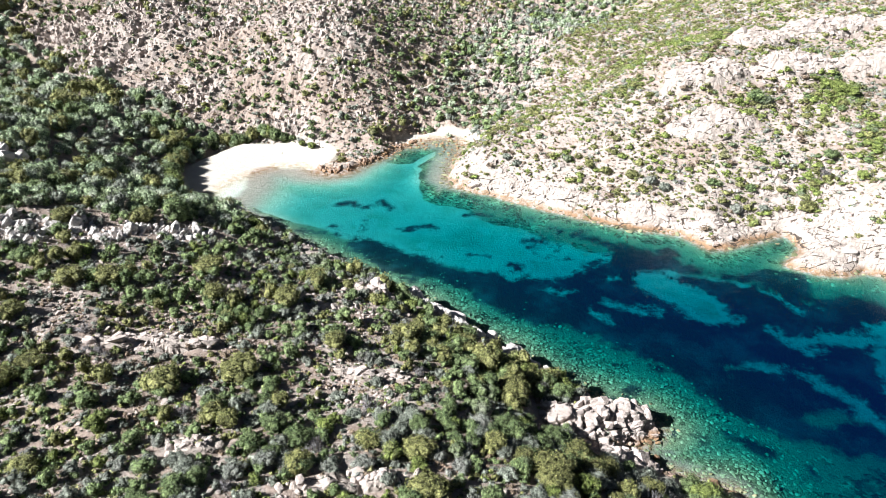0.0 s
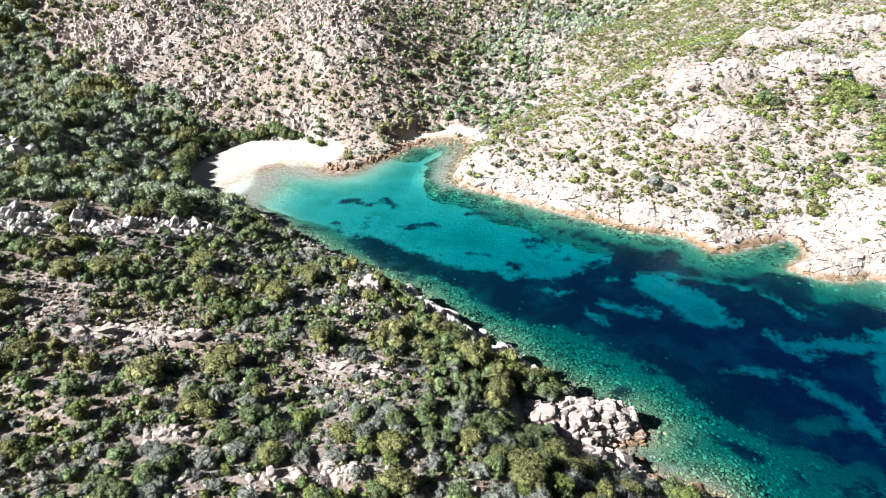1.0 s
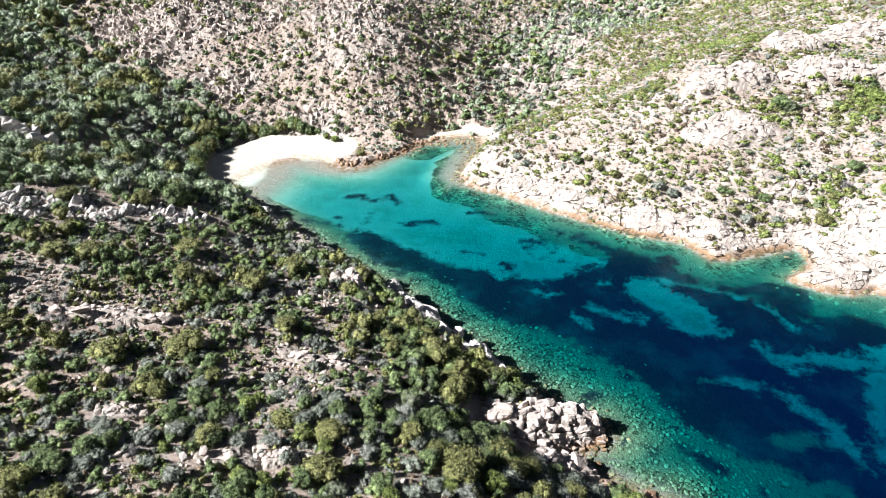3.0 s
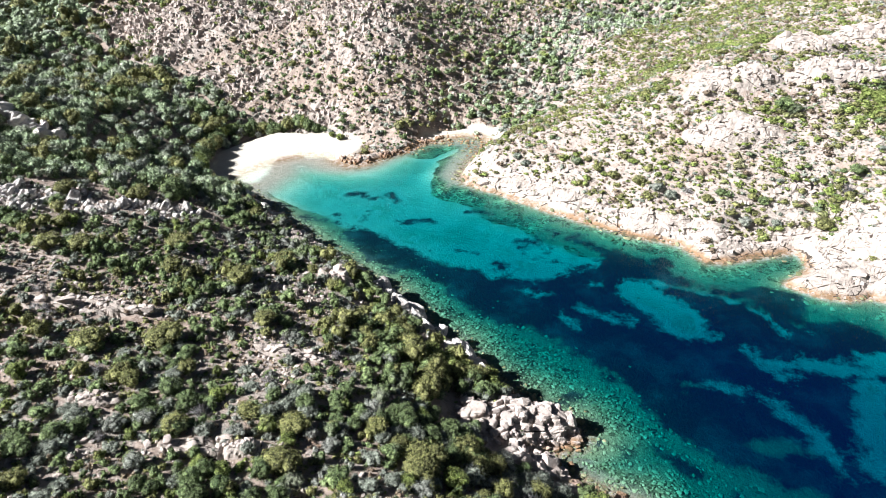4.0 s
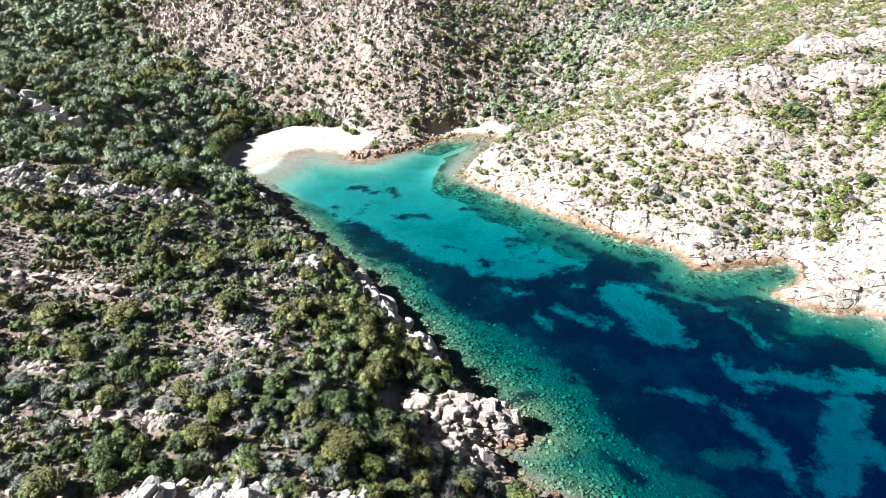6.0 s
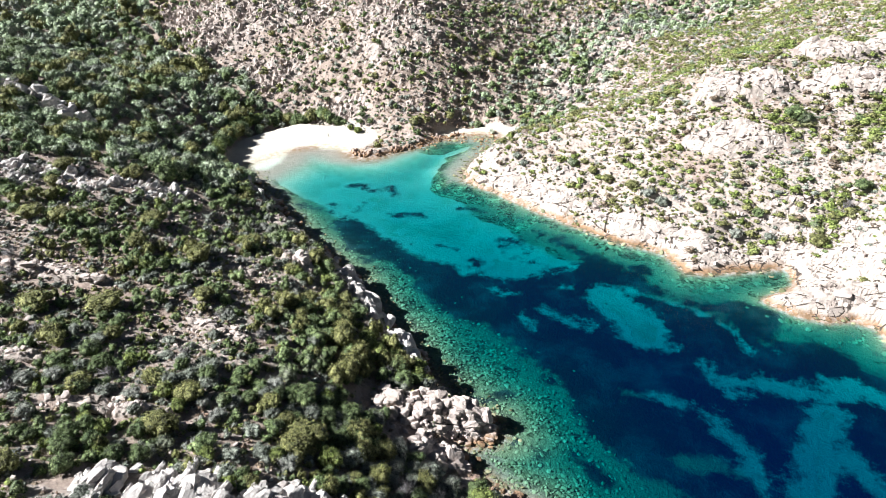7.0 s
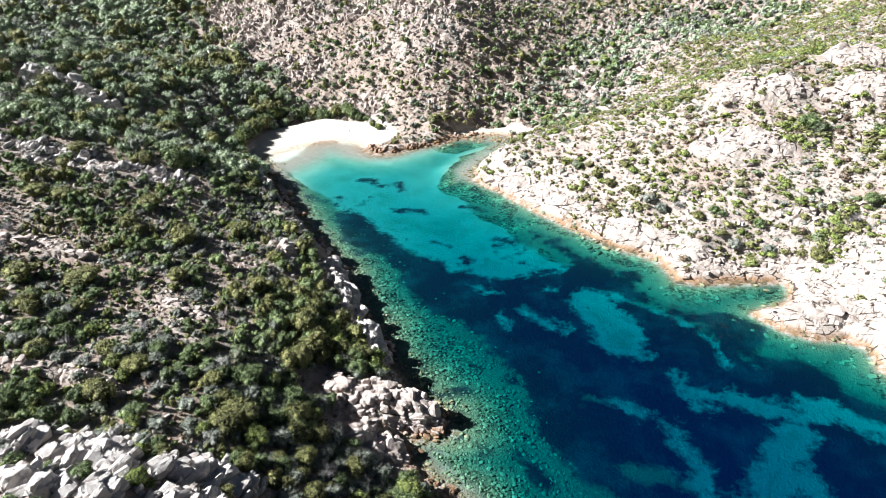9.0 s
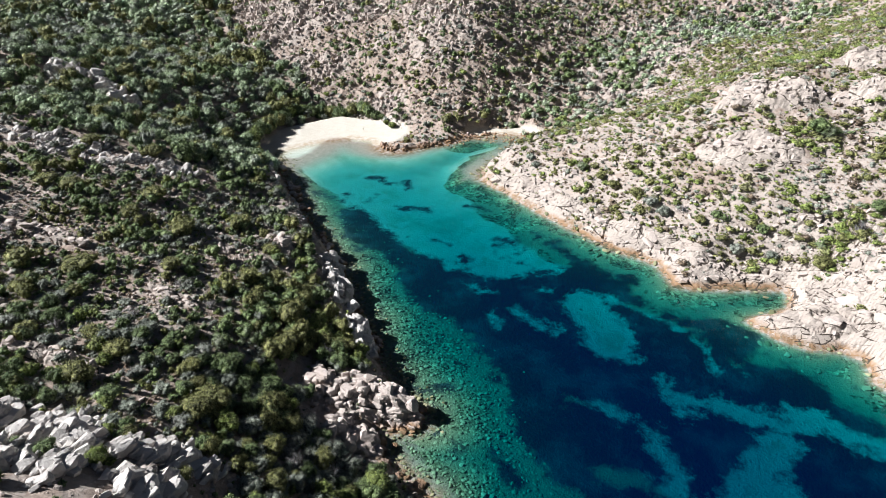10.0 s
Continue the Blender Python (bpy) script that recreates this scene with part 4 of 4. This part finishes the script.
def back_rocks(x, y, d):
    return (~right_side(x, y)) * (d > 1) * (1 - sandy(x, y)) * (1 - forest(x, y)) * (0.4 + 0.5 * crags(x, y)) * (y > 138) * (1 - 0.8 * gully(x, y))


def right_rocks(x, y, d):
    return right_side(x, y) * (d > 1) * (1 - sandy(x, y)) * np.clip(0.3 + 0.8 * fbm(x, y, 12, 3, 62), 0.03, 1)


def rubble(x, y):
    """Above zero where stones keep the scrub of the near slope low and open."""
    return fbm(0.8 * x + 0.6 * y, 0.8 * y - 0.6 * x, 7, 3, 63) - 0.35 * smooth(-12, 4, x) * smooth(30, 40, y)


def near_rocks(x, y, d):
    return (~right_side(x, y)) * (d > 0.5) * (1 - forest(x, y)) * (y < 145) * np.clip(0.42 + 1.1 * rubble(x, y), 0.05, 1)


x, y, d = scattered(-140, 70, 140, 270, 0.85, back_rocks)
stones("hillside_rocks", "pinkish granite blocks crowding the far hillside", PALE_ROCK, x, y, 0.16, 0.95, (0.65, 0.95, 0.85), 0.4, 0, 0.35, 0.15, 0.5 + 0.5 * crags(x, y))
x, y, d = scattered(-2, 118, 90, 235, 0.8, right_rocks)
stones("hillside_rocks", "sun-bleached granite stones among low green scrub", PALE_ROCK, x, y, 0.12, 0.55, (1.1, 0.9, 0.55), 0.5, 0, 0.35)
x, y, d = scattered(-75, 30, 20, 110, 0.62, near_rocks)
stones("scrub_rocks", "small pale granite stones between bushes", PALE_ROCK, x, y, 0.09, 0.38, (1.1, 0.9, 0.75), 0.4, 1, 0.5)
x, y, d = scattered(-50, 42, 34, 118, 0.46, lambda x, y, d: (~right_side(x, y)) * smooth(0, 9, d + 3 * fbm(x, y, 8, 3, 41) + np.interp(y, (92, 112), (17, 5))) * (d < 0.5) * 0.8 * smooth(-47, -40, x))
stones("submerged_stones", "algae-covered stones on the shallow sea bed", ALGAE, x, y, 0.12, 0.36, (1.1, 0.95, 0.6), 0.6)
x, y, d = scattered(-52, 24, 56, 122, 0.4, lambda x, y, d: (~right_side(x, y)) * smooth(-5, -1.5, d + 1.5 * fbm(x, y, 5, 3, 43)) * (d < 0.4) * 0.5)
stones("shore_stones", "olive-brown stones and pebbles along the shaded bank", ALGAE, x, y, 0.08, 0.3, (1.1, 0.9, 0.8), 0.3, 0)
x, y, d = scattered(-15, 76, 80, 160, 0.9, lambda x, y, d: (right_side(x, y) | (y > 130)) * smooth(-6, -1, d + 2 * fbm(x, y, 6, 3, 42)) * (d < 0.3) * 0.5)
stones("submerged_stones", "algae-covered stones under the ledges", ALGAE, x, y, 0.15, 0.7, (1.2, 0.9, 0.5), 0.5)


x, y, d = scattered(-18, 10, 140, 162, 0.5, lambda x, y, d: smooth(6.5, 4, line_distance(x, y, [(-15, 147), (-9, 153), (-3, 155), (0.3, 152.5), (0.3, 146)])) * (d > -5) * (d < 1.5) * 0.6)
stones("inlet_stones", "rust-brown stones and wrack at the head of the inlet", RUST, x, y, 0.12, 0.45, (1.1, 0.9, 0.6), 0.5)


# ---- scrub ----
LEAVES = {"mastic": MASTIC, "juniper": JUNIPER, "heath": HEATH, "cistus": CISTUS, "holm": HOLM, "twig": TWIGS, "dry": DRY}


def templates(kind, leaves, leaf, count=5, lumps=3, fine=1):
    if kind == "twig":
        return [twig_shape(rng, max(30, leaves // 2)) for k in range(count)]
    thin = {"heath": 0.4, "juniper": 0.8}.get(kind, 0.75)
    return [crown_shape(rng, leaves, leaf, lumps, thin, 0.25 if kind == "heath" else 0.0, fine) for k in range(count)]


def species(x, y, names, shares, size=6, seed=70):
    """Kinds of bush in drifts."""
    score = np.stack([fbm(x, y, size, 3, seed + 7 * k) * 0.7 + 0.35 * rng.normal(size=x.shape) + np.log(share) * 0.35 for k, share in enumerate(shares)])
    return np.array(names)[score.argmax(0)]


def scrub(name, label, kinds, x, y, radius, tall, leaves, leaf, lumps=3):
    """A stretch of scrub too thick to count, one sheet of bushes for each kind of leaf."""
    z = height(x, y)
    for kind in np.unique(kinds):
        all_v, all_f, at = [], [], 0
        for low, high in ((0, 0.8), (0.8, 1.4), (1.4, 9)):
            i = np.flatnonzero((kinds == kind) & (radius >= low) & (radius < high))
            if len(i) == 0:
                continue
            big = radius[i].mean() / max(0.6, radius.mean())
            shapes = templates(kind, int(leaves * big ** 1.3), leaf / big ** 0.7, 5, lumps)
            r = radius[i] * {"juniper": 1.15, "heath": 0.85, "twig": 0.8}.get(kind, 1.0)
            size = np.stack([r * rng.uniform(0.85, 1.2, len(i)), r * rng.uniform(0.85, 1.2, len(i)), r * tall[i]], 1)
            v, f = joined(shapes, rng.integers(0, 5, len(i)), np.stack([x[i], y[i], z[i] - 0.05], 1), size, rng.uniform(0, 6.283, len(i)))
            all_v.append(v), all_f.append(f + at)
            at += len(v)
        v, f = np.vstack(all_v), np.vstack(all_f)
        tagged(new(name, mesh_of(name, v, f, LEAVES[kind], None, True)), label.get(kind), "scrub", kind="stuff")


def near_cover(x, y, d):
    bare = np.clip(1.0 - 0.5 * smooth(0.05, 0.45, rubble(x, y)), 0.1, 1)
    bank = smooth(6, 3, d) * smooth(58, 66, y)
    return (~right_side(x, y)) * (y < 150) * (d > 1.4 + 0.8 * smooth(54, 60, y)) * (1 - forest(x, y)) * (1 - sandy(x, y)) * bare * (1 - 0.6 * bank) * (1 - 0.98 * cleared(x, y))


NEAR_LABELS = {"mastic": "dense dark green mastic scrub on the slope", "juniper": "rounded yellow-green juniper scrub on the slope", "heath": "low grey-green heath scrub on the slope",
               "cistus": "low bright green scrub on the slope", "twig": "leafless grey twiggy scrub on the slope"}
x, y, d = scattered(-72, 34, 19, 114, 0.66, lambda x, y, d: (~right_side(x, y)) * (d > 1.0) * (1 - forest(x, y)) * (1 - sandy(x, y)) * (1 - 0.8 * cleared(x, y)) * smooth(95, 60, y - 0.3 * x) * 0.9 * (d > 2.2 * smooth(54, 60, y)))
kinds = species(x, y, ["dry", "heath", "mastic", "cistus", "juniper"], [0.3, 0.34, 0.34, 0.18, 0.2], 5, 130)
scrub("undergrowth", {"dry": "dry brown undergrowth between the bushes", "heath": "low grey-green undergrowth", "mastic": "low dark green undergrowth", "cistus": "low bright green undergrowth",
      "juniper": "low olive green undergrowth"}, kinds, x, y, 0.2 + 0.38 * rng.uniform(size=x.shape) ** 1.5, rng.uniform(0.5, 1.0, x.shape), 24, 0.2, 1)
x, y, d = scattered(-90, 36, 19, 116, 1.16, near_cover)
lush = smooth(22, 8, d) * smooth(70, 45, y) + smooth(18, 6, d) * smooth(-48, -35, x) * smooth(52, 60, y) * smooth(3, 7, d) * 0.5
r = 0.36 + 0.9 * rng.uniform(size=x.shape) ** 2.2 + 0.55 * lush
kinds = species(x, y, ["mastic", "juniper", "heath", "cistus", "twig"], [0.4, 0.13, 0.5, 0.1, 0.08], 6)
tall = np.where(kinds == "juniper", 1.4, np.where(kinds == "heath", 0.95, 1.2)) * rng.uniform(0.8, 1.2, x.shape)

# the bushes of the nearest slope are things of their own
close = np.flatnonzero((y < 50) & (x > -24) & (x < 24))
close = close[np.argsort(-r[close])][:290]
rest = np.setdiff1d(np.arange(len(x)), close)
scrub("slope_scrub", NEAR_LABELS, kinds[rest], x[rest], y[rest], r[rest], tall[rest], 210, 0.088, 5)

BUSH_LABELS = {"mastic": "dark green mastic bush with dense leathery leaves", "juniper": "rounded yellow-green juniper bush", "heath": "grey-green heath bush with fine sprays",
               "cistus": "low bright green bush", "twig": "leafless grey bush of bare twigs"}


def stem_mesh(rng):
    verts, tris = [], []
    for k in range(4):
        a, out = rng.uniform(0, 6.283), rng.uniform(0.2, 0.45)
        top = np.array((math.cos(a) * out, math.sin(a) * out, rng.uniform(0.45, 0.7)))
        i = len(verts)
        for c, w in ((np.array((math.cos(a) * 0.04, math.sin(a) * 0.04, -0.15)), 0.06), (top, 0.02)):
            verts += [c + (w, 0, 0), c + (-w * 0.5, w * 0.87, 0), c + (-w * 0.5, -w * 0.87, 0)]
        for e in range(3):
            g = (e + 1) % 3
            tris += [(i + e, i + g, i + 3 + g), (i + e, i + 3 + g, i + 3 + e)]
        tris.append((i + 3, i + 4, i + 5))
    return mesh_of("stem", np.array(verts), np.array(tris), BARK)


STEMS = [stem_mesh(rng) for k in range(3)]
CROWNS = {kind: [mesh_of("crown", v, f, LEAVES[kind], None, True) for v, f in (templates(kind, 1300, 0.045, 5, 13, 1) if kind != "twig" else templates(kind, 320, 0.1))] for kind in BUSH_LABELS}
close_z = height(x[close], y[close])
for i, z in zip(close, close_z):
    kind = str(kinds[i])
    bush = new(kind + "_bush" if kind != "twig" else "bare_bush")
    bush.matrix_basis = pose(x[i], y[i], z - 0.05, 0, 0, rng.uniform(0, 360))
    tagged(bush, BUSH_LABELS[kind], "bush", "bushes on the near slope")
    size = Matrix.Diagonal((r[i] * rng.uniform(0.9, 1.15), r[i] * rng.uniform(0.9, 1.15), r[i] * tall[i], 1))
    part("crown", CROWNS[kind][rng.integers(5)], bush, size)
    part("stem", STEMS[rng.integers(3)], bush, size)

# the slope that the flight starts over
gx, gy = np.meshgrid(np.arange(-70, 36, 2.0), np.arange(-40, 19, 2.0))
x, y = gx.ravel() + rng.uniform(-0.9, 0.9, gx.size), gy.ravel() + rng.uniform(-0.9, 0.9, gx.size)
keep = (inland(x, y) > 2) & (rng.uniform(size=x.shape) < 0.75)
x, y = x[keep], y[keep]
kinds = species(x, y, ["mastic", "juniper", "heath", "cistus"], [0.36, 0.17, 0.4, 0.08], 7, 170)
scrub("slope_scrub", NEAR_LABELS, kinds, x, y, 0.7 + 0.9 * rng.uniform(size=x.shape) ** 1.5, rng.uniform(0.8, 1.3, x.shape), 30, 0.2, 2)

FOREST_LABELS = {"holm": "dark green wooded thicket of low trees", "mastic": "dense green mastic thicket", "heath": "grey-green bushes in the thicket", "juniper": "olive green bushes in the thicket"}
x, y, d = scattered(-125, -30, 60, 215, 2.15, lambda x, y, d: (d > 1.5) * (forest(x, y) > 0.35) * (sandy(x, y) < 0.1) * (1 - 0.75 * cleared(x, y)) * 0.97)
kinds = species(x, y, ["holm", "mastic", "heath", "juniper"], [0.5, 0.18, 0.26, 0.12], 9, 90)
scrub("thicket", FOREST_LABELS, kinds, x, y, 0.9 + 1.6 * rng.uniform(size=x.shape) ** 1.8, rng.uniform(0.95, 1.5, x.shape), 230, 0.085, 6)
x, y, d = scattered(-205, -125, 60, 270, 2.8, lambda x, y, d: (forest(x, y) > 0.35) * 0.97)
kinds = species(x, y, ["holm", "mastic", "heath", "juniper"], [0.4, 0.16, 0.36, 0.14], 12, 91)
scrub("thicket", FOREST_LABELS, kinds, x, y, 1.6 + 1.8 * rng.uniform(size=x.shape) ** 1.8, rng.uniform(0.8, 1.3, x.shape), 50, 0.15, 3)


BACK_LABELS = {"holm": "dark green bushes filling the valley floor", "mastic": "dark green bushes between hillside rocks", "heath": "grey-green bushes between hillside rocks",
               "juniper": "olive bushes between hillside rocks", "cistus": "bright green bushes between hillside rocks"}
x, y, d = scattered(-170, 90, 140, 300, 1.95, lambda x, y, d: (~right_side(x, y) | (gully(x, y) > 0.4)) * (d > 1) * (forest(x, y) < 0.35) * (1 - sandy(x, y))
                     * np.maximum(0.8 * gully(x, y), np.clip(1.1 - 0.85 * crags(x, y) + 1.3 * fbm(x, y, 8, 4, 96), 0.04, 0.95)))
g = gully(x, y)
kinds = np.where(g > rng.uniform(0.2, 0.8, x.shape), species(x, y, ["holm", "mastic", "heath", "cistus"], [0.3, 0.34, 0.36, 0.06], 7, 97), species(x, y, ["mastic", "heath", "juniper", "cistus"], [0.42, 0.3, 0.2, 0.1], 9, 98))
scrub("hillside_scrub", BACK_LABELS, kinds, x, y, 0.5 + 1.0 * rng.uniform(size=x.shape) ** 1.6 + 0.45 * g, rng.uniform(0.7, 1.1, x.shape), 40, 0.17, 3)
x, y, d = scattered(-125, 45, 140, 240, 1.15, lambda x, y, d: (~right_side(x, y)) * (d > 1.5) * (forest(x, y) < 0.4) * (1 - sandy(x, y)) * (1.1 - 0.7 * crags(x, y)))
kinds = species(x, y, ["dry", "heath", "mastic"], [0.4, 0.4, 0.3], 6, 131)
scrub("undergrowth", {"dry": "dry brown undergrowth between hillside rocks", "heath": "low grey-green undergrowth between hillside rocks", "mastic": "low dark green undergrowth between hillside rocks"},
      kinds, x, y, 0.28 + 0.5 * rng.uniform(size=x.shape) ** 1.3, rng.uniform(0.5, 0.9, x.shape), 10, 0.32, 1)

RIGHT_LABELS = {"mastic": "dark green bushes on the sunlit hill", "heath": "dry grey-brown bushes on the sunlit hill", "juniper": "olive green bushes on the sunlit hill",
                "cistus": "fresh bright green low scrub on the sunlit hill", "dry": "dry brown low scrub on the sunlit hill"}


def above_ledges(x, y, d):
    """Where growth begins above the bare rock of the far shore."""
    low = np.interp(x, (0, 20, 40, 60), (0.4, 0.9, 2.0, 3.0))
    return smooth(low, low + 3, d + 2.5 * fbm(x, y, 6, 3, 31))


def green_patch(x, y):
    """Thick bright scrub in the hollows of the sunlit hill."""
    c = np.zeros(x.shape)
    for cx, cy, breadth in ((60, 129, 3.5), (77, 131, 5), (72, 127, 4), (66, 112, 3.5), (80, 116, 6), (36, 140, 4), (58, 158, 6), (70, 166, 7), (40, 155, 5), (64, 107, 2)):
        c = np.maximum(c, smooth(breadth * 1.3, breadth * 0.5, np.hypot((x - cx) * 0.8, y - cy) + 2 * fbm(x, y, 4, 3, 120)))
    return c


x, y, d = scattered(-4, 104, 84, 290, 0.92, lambda x, y, d: right_side(x, y) * (gully(x, y) < 0.5) * (1 - cleared(x, y)) * above_ledges(x, y, d)
                     * np.maximum(green_patch(x, y), np.clip(0.95 + 1.0 * fbm(x, y, 8, 4, 99), 0.2, 1.0)))
kinds = np.where(green_patch(x, y) > rng.uniform(0.1, 0.9, x.shape), species(x, y, ["cistus", "juniper", "mastic"], [0.5, 0.2, 0.2], 8, 111),
                 species(x, y, ["mastic", "heath", "juniper", "cistus", "dry"], [0.16, 0.34, 0.4, 0.4, 0.2], 5, 110))
scrub("hill_scrub", RIGHT_LABELS, kinds, x, y, 0.3 + 1.0 * rng.uniform(size=x.shape) ** 2.4 + 0.35 * green_patch(x, y), rng.uniform(0.5, 0.9, x.shape), 22, 0.24, 1)

x, y, d = scattered(-4, 106, 90, 215, 0.8, lambda x, y, d: right_side(x, y) * (1 - cleared(x, y)) * above_ledges(x, y, d) * np.clip(0.8 + 0.9 * fbm(x, y, 7, 3, 140), 0.15, 0.98))
kinds = species(x, y, ["dry", "heath", "juniper"], [0.4, 0.4, 0.25], 5, 141)
scrub("undergrowth", {"dry": "dry reddish-brown tufts on the sunlit hill", "heath": "small grey tufts on the sunlit hill", "juniper": "small olive tufts on the sunlit hill"},
      kinds, x, y, 0.18 + 0.34 * rng.uniform(size=x.shape) ** 1.5, rng.uniform(0.5, 0.9, x.shape), 10, 0.36, 1)


# ---- single bushes and low trees that stand out ----
def lone_bush(name, label, kind, x, y, r, tall, group):
    bush = new(name)
    bush.matrix_basis = pose(x, y, ground_at(x, y) - 0.05, 0, 0, rng.uniform(0, 360))
    tagged(bush, label, "tree" if "tree" in name else "bush", group)
    size = Matrix.Diagonal((r * rng.uniform(0.9, 1.15), r * rng.uniform(0.9, 1.15), r * tall, 1))
    part("crown", CROWNS[kind][rng.integers(5)], bush, size)
    part("trunk" if "tree" in name else "stem", STEMS[rng.integers(3)], bush, size)


SHORE = "bushes above the far shore"
for kind, label, spots in (
        ("juniper", "round olive green juniper bush above the granite ledges", ((63.3, 106.6, 1.9), (45, 111.5, 1.3), (29, 118.5, 1.4), (33.5, 116.5, 1.5), (26, 120.5, 1.2))),
        ("heath", "dry grey-brown bush above the granite ledges", ((56.5, 108.6, 1.3), (51.5, 108.6, 1.4), (39, 113, 1.6), (36.5, 114.2, 1.4), (12, 124.5, 1.2), (10, 126.5, 1.1))),
        ("mastic", "dark green bush on the sunlit hill", ((69.5, 114.5, 1.7), (59.8, 129, 2.1), (61.5, 128.2, 1.7), (47.5, 112.5, 1.2), (54.5, 111.5, 1.3), (22, 122.5, 1.3))),
        ("twig", "leafless grey bush on the sunlit hill", ((67.5, 111.2, 1.8), (42, 113.5, 1.3))),
        ("cistus", "bright yellow-green bush on the sunlit hill", ((77, 131.5, 2.2), (79, 130, 1.8), (75, 132.5, 1.6), (54, 107.5, 0.7), (72.5, 108.5, 1.5)))):
    for bx, by, br in spots:
        lone_bush(("bare" if kind == "twig" else kind) + "_bush", label, kind, bx, by, br, 1.05, SHORE)
x, y, d = scattered(-62, 20, 26, 84, 8.5, lambda x, y, d: (~right_side(x, y)) * (d > 3.5) * (1 - forest(x, y)) * (1 - cleared(x, y)) * 0.6)
for bx, by in zip(x, y):
    lone_bush("juniper_bush", "broad domed yellow-green juniper bush in low scrub", "juniper", bx, by, rng.uniform(1.4, 2.3), rng.uniform(0.85, 1.1), "large junipers on the near slope")
for kind, label, spots in (
        ("juniper", "yellow-green juniper bush growing out of the granite outcrop", ((8.6, 30.6, 1.0), (15.2, 30.2, 0.9), (16.5, 35, 1.1))),
        ("cistus", "fresh green bush in a cleft of the granite outcrop", ((7.4, 29.8, 0.9), (10.4, 28.4, 0.6), (2.6, 27.4, 0.5)))):
    for bx, by, br in spots:
        lone_bush(kind + "_bush", label, kind, bx, by, br, 1.1, "bushes on the granite outcrop")
EDGE = np.array([(-57, 116), (-59, 122), (-61.5, 130), (-63.5, 141), (-59, 149.5), (-49, 152), (-39, 149.8), (-34, 146.5)])
EDGE_STEPS = np.concatenate([[0], np.cumsum(np.hypot(*np.diff(EDGE, axis=0).T))])
for k in range(34):
    s = EDGE_STEPS[-1] * (k + rng.uniform(0.1, 0.9)) / 34
    bx, by = np.interp(s, EDGE_STEPS, EDGE[:, 0]) + rng.normal() * 0.5, np.interp(s, EDGE_STEPS, EDGE[:, 1]) + rng.normal() * 0.5
    last = k > 28
    lone_bush("coastal_bush" if last else "low_tree", "rounded green bush at the back of the beach" if last else "low wind-clipped evergreen tree at the edge of the beach",
              ("mastic", "juniper", "mastic", "cistus")[rng.integers(4)], bx, by, rng.uniform(1.0, 1.4) if last else rng.uniform(1.7, 2.5), 1.0 if last else rng.uniform(1.15, 1.5), "trees behind the beach")


# ---- driftwood ----
def driftwood(name, label, x, y, length, thick, turn, rise):
    """A bleached trunk, tapered and crooked, with the stub of a branch."""
    bm = bmesh.new()
    rings = []
    for k in range(9):
        u = k / 8
        w = thick * (1 - 0.6 * u)
        c = Vector((length * u, 0.12 * length * math.sin(u * 4), 0.04 * length * math.sin(u * 7)))
        rings.append([bm.verts.new(c + Vector((0, w * math.cos(a), w * math.sin(a)))) for a in (i * 1.0472 for i in range(6))])
    for a, b in zip(rings, rings[1:]):
        for i in range(6):
            bm.faces.new((a[i], a[(i + 1) % 6], b[(i + 1) % 6], b[i]))
    bm.faces.new(rings[0][::-1]), bm.faces.new(rings[-1])
    me = bpy.data.meshes.new(name)
    bm.to_mesh(me)
    bm.free()
    me.materials.append(BLEACHED)
    ob = new(name, me)
    ob.matrix_basis = pose(x, y, ground_at(x, y) + thick, 0, -rise, turn)
    tagged(ob, label, "driftwood")
    stub = bpy.data.meshes.new("branch_stub")
    bm = bmesh.new()
    bmesh.ops.create_cone(bm, cap_ends=True, segments=6, radius1=thick * 0.5, radius2=thick * 0.2, depth=thick * 5)
    bm.to_mesh(stub)
    bm.free()
    stub.materials.append(BLEACHED)
    part("branch", stub, ob, pose(length * 0.45, 0.06 * length, thick * 1.6, 35, 20, 0))


BLEACHED_N = Nodes("bleached_wood")
BLEACHED_N.bump(BLEACHED_N.noise(0.08, 5, 0.7, stretch=(0.2, 1, 1)), 0.7, 0.03)
BLEACHED = BLEACHED_N.finish(BLEACHED_N.mix(BLEACHED_N.noise(0.3), (0.42, 0.37, 0.32), (0.6, 0.56, 0.5)), 0.9)
driftwood("driftwood_log", "bleached driftwood trunk lying on the granite headland", 62.5, 98.5, 4.0, 0.14, -60, 8)
driftwood("fallen_trunk", "pale fallen trunk on the far hillside", -12, 171, 7.0, 0.25, 50, 12)
driftwood("driftwood_stump", "short dark driftwood stump upright on the beach sand", -41.5, 142.3, 0.8, 0.14, 20, 75)
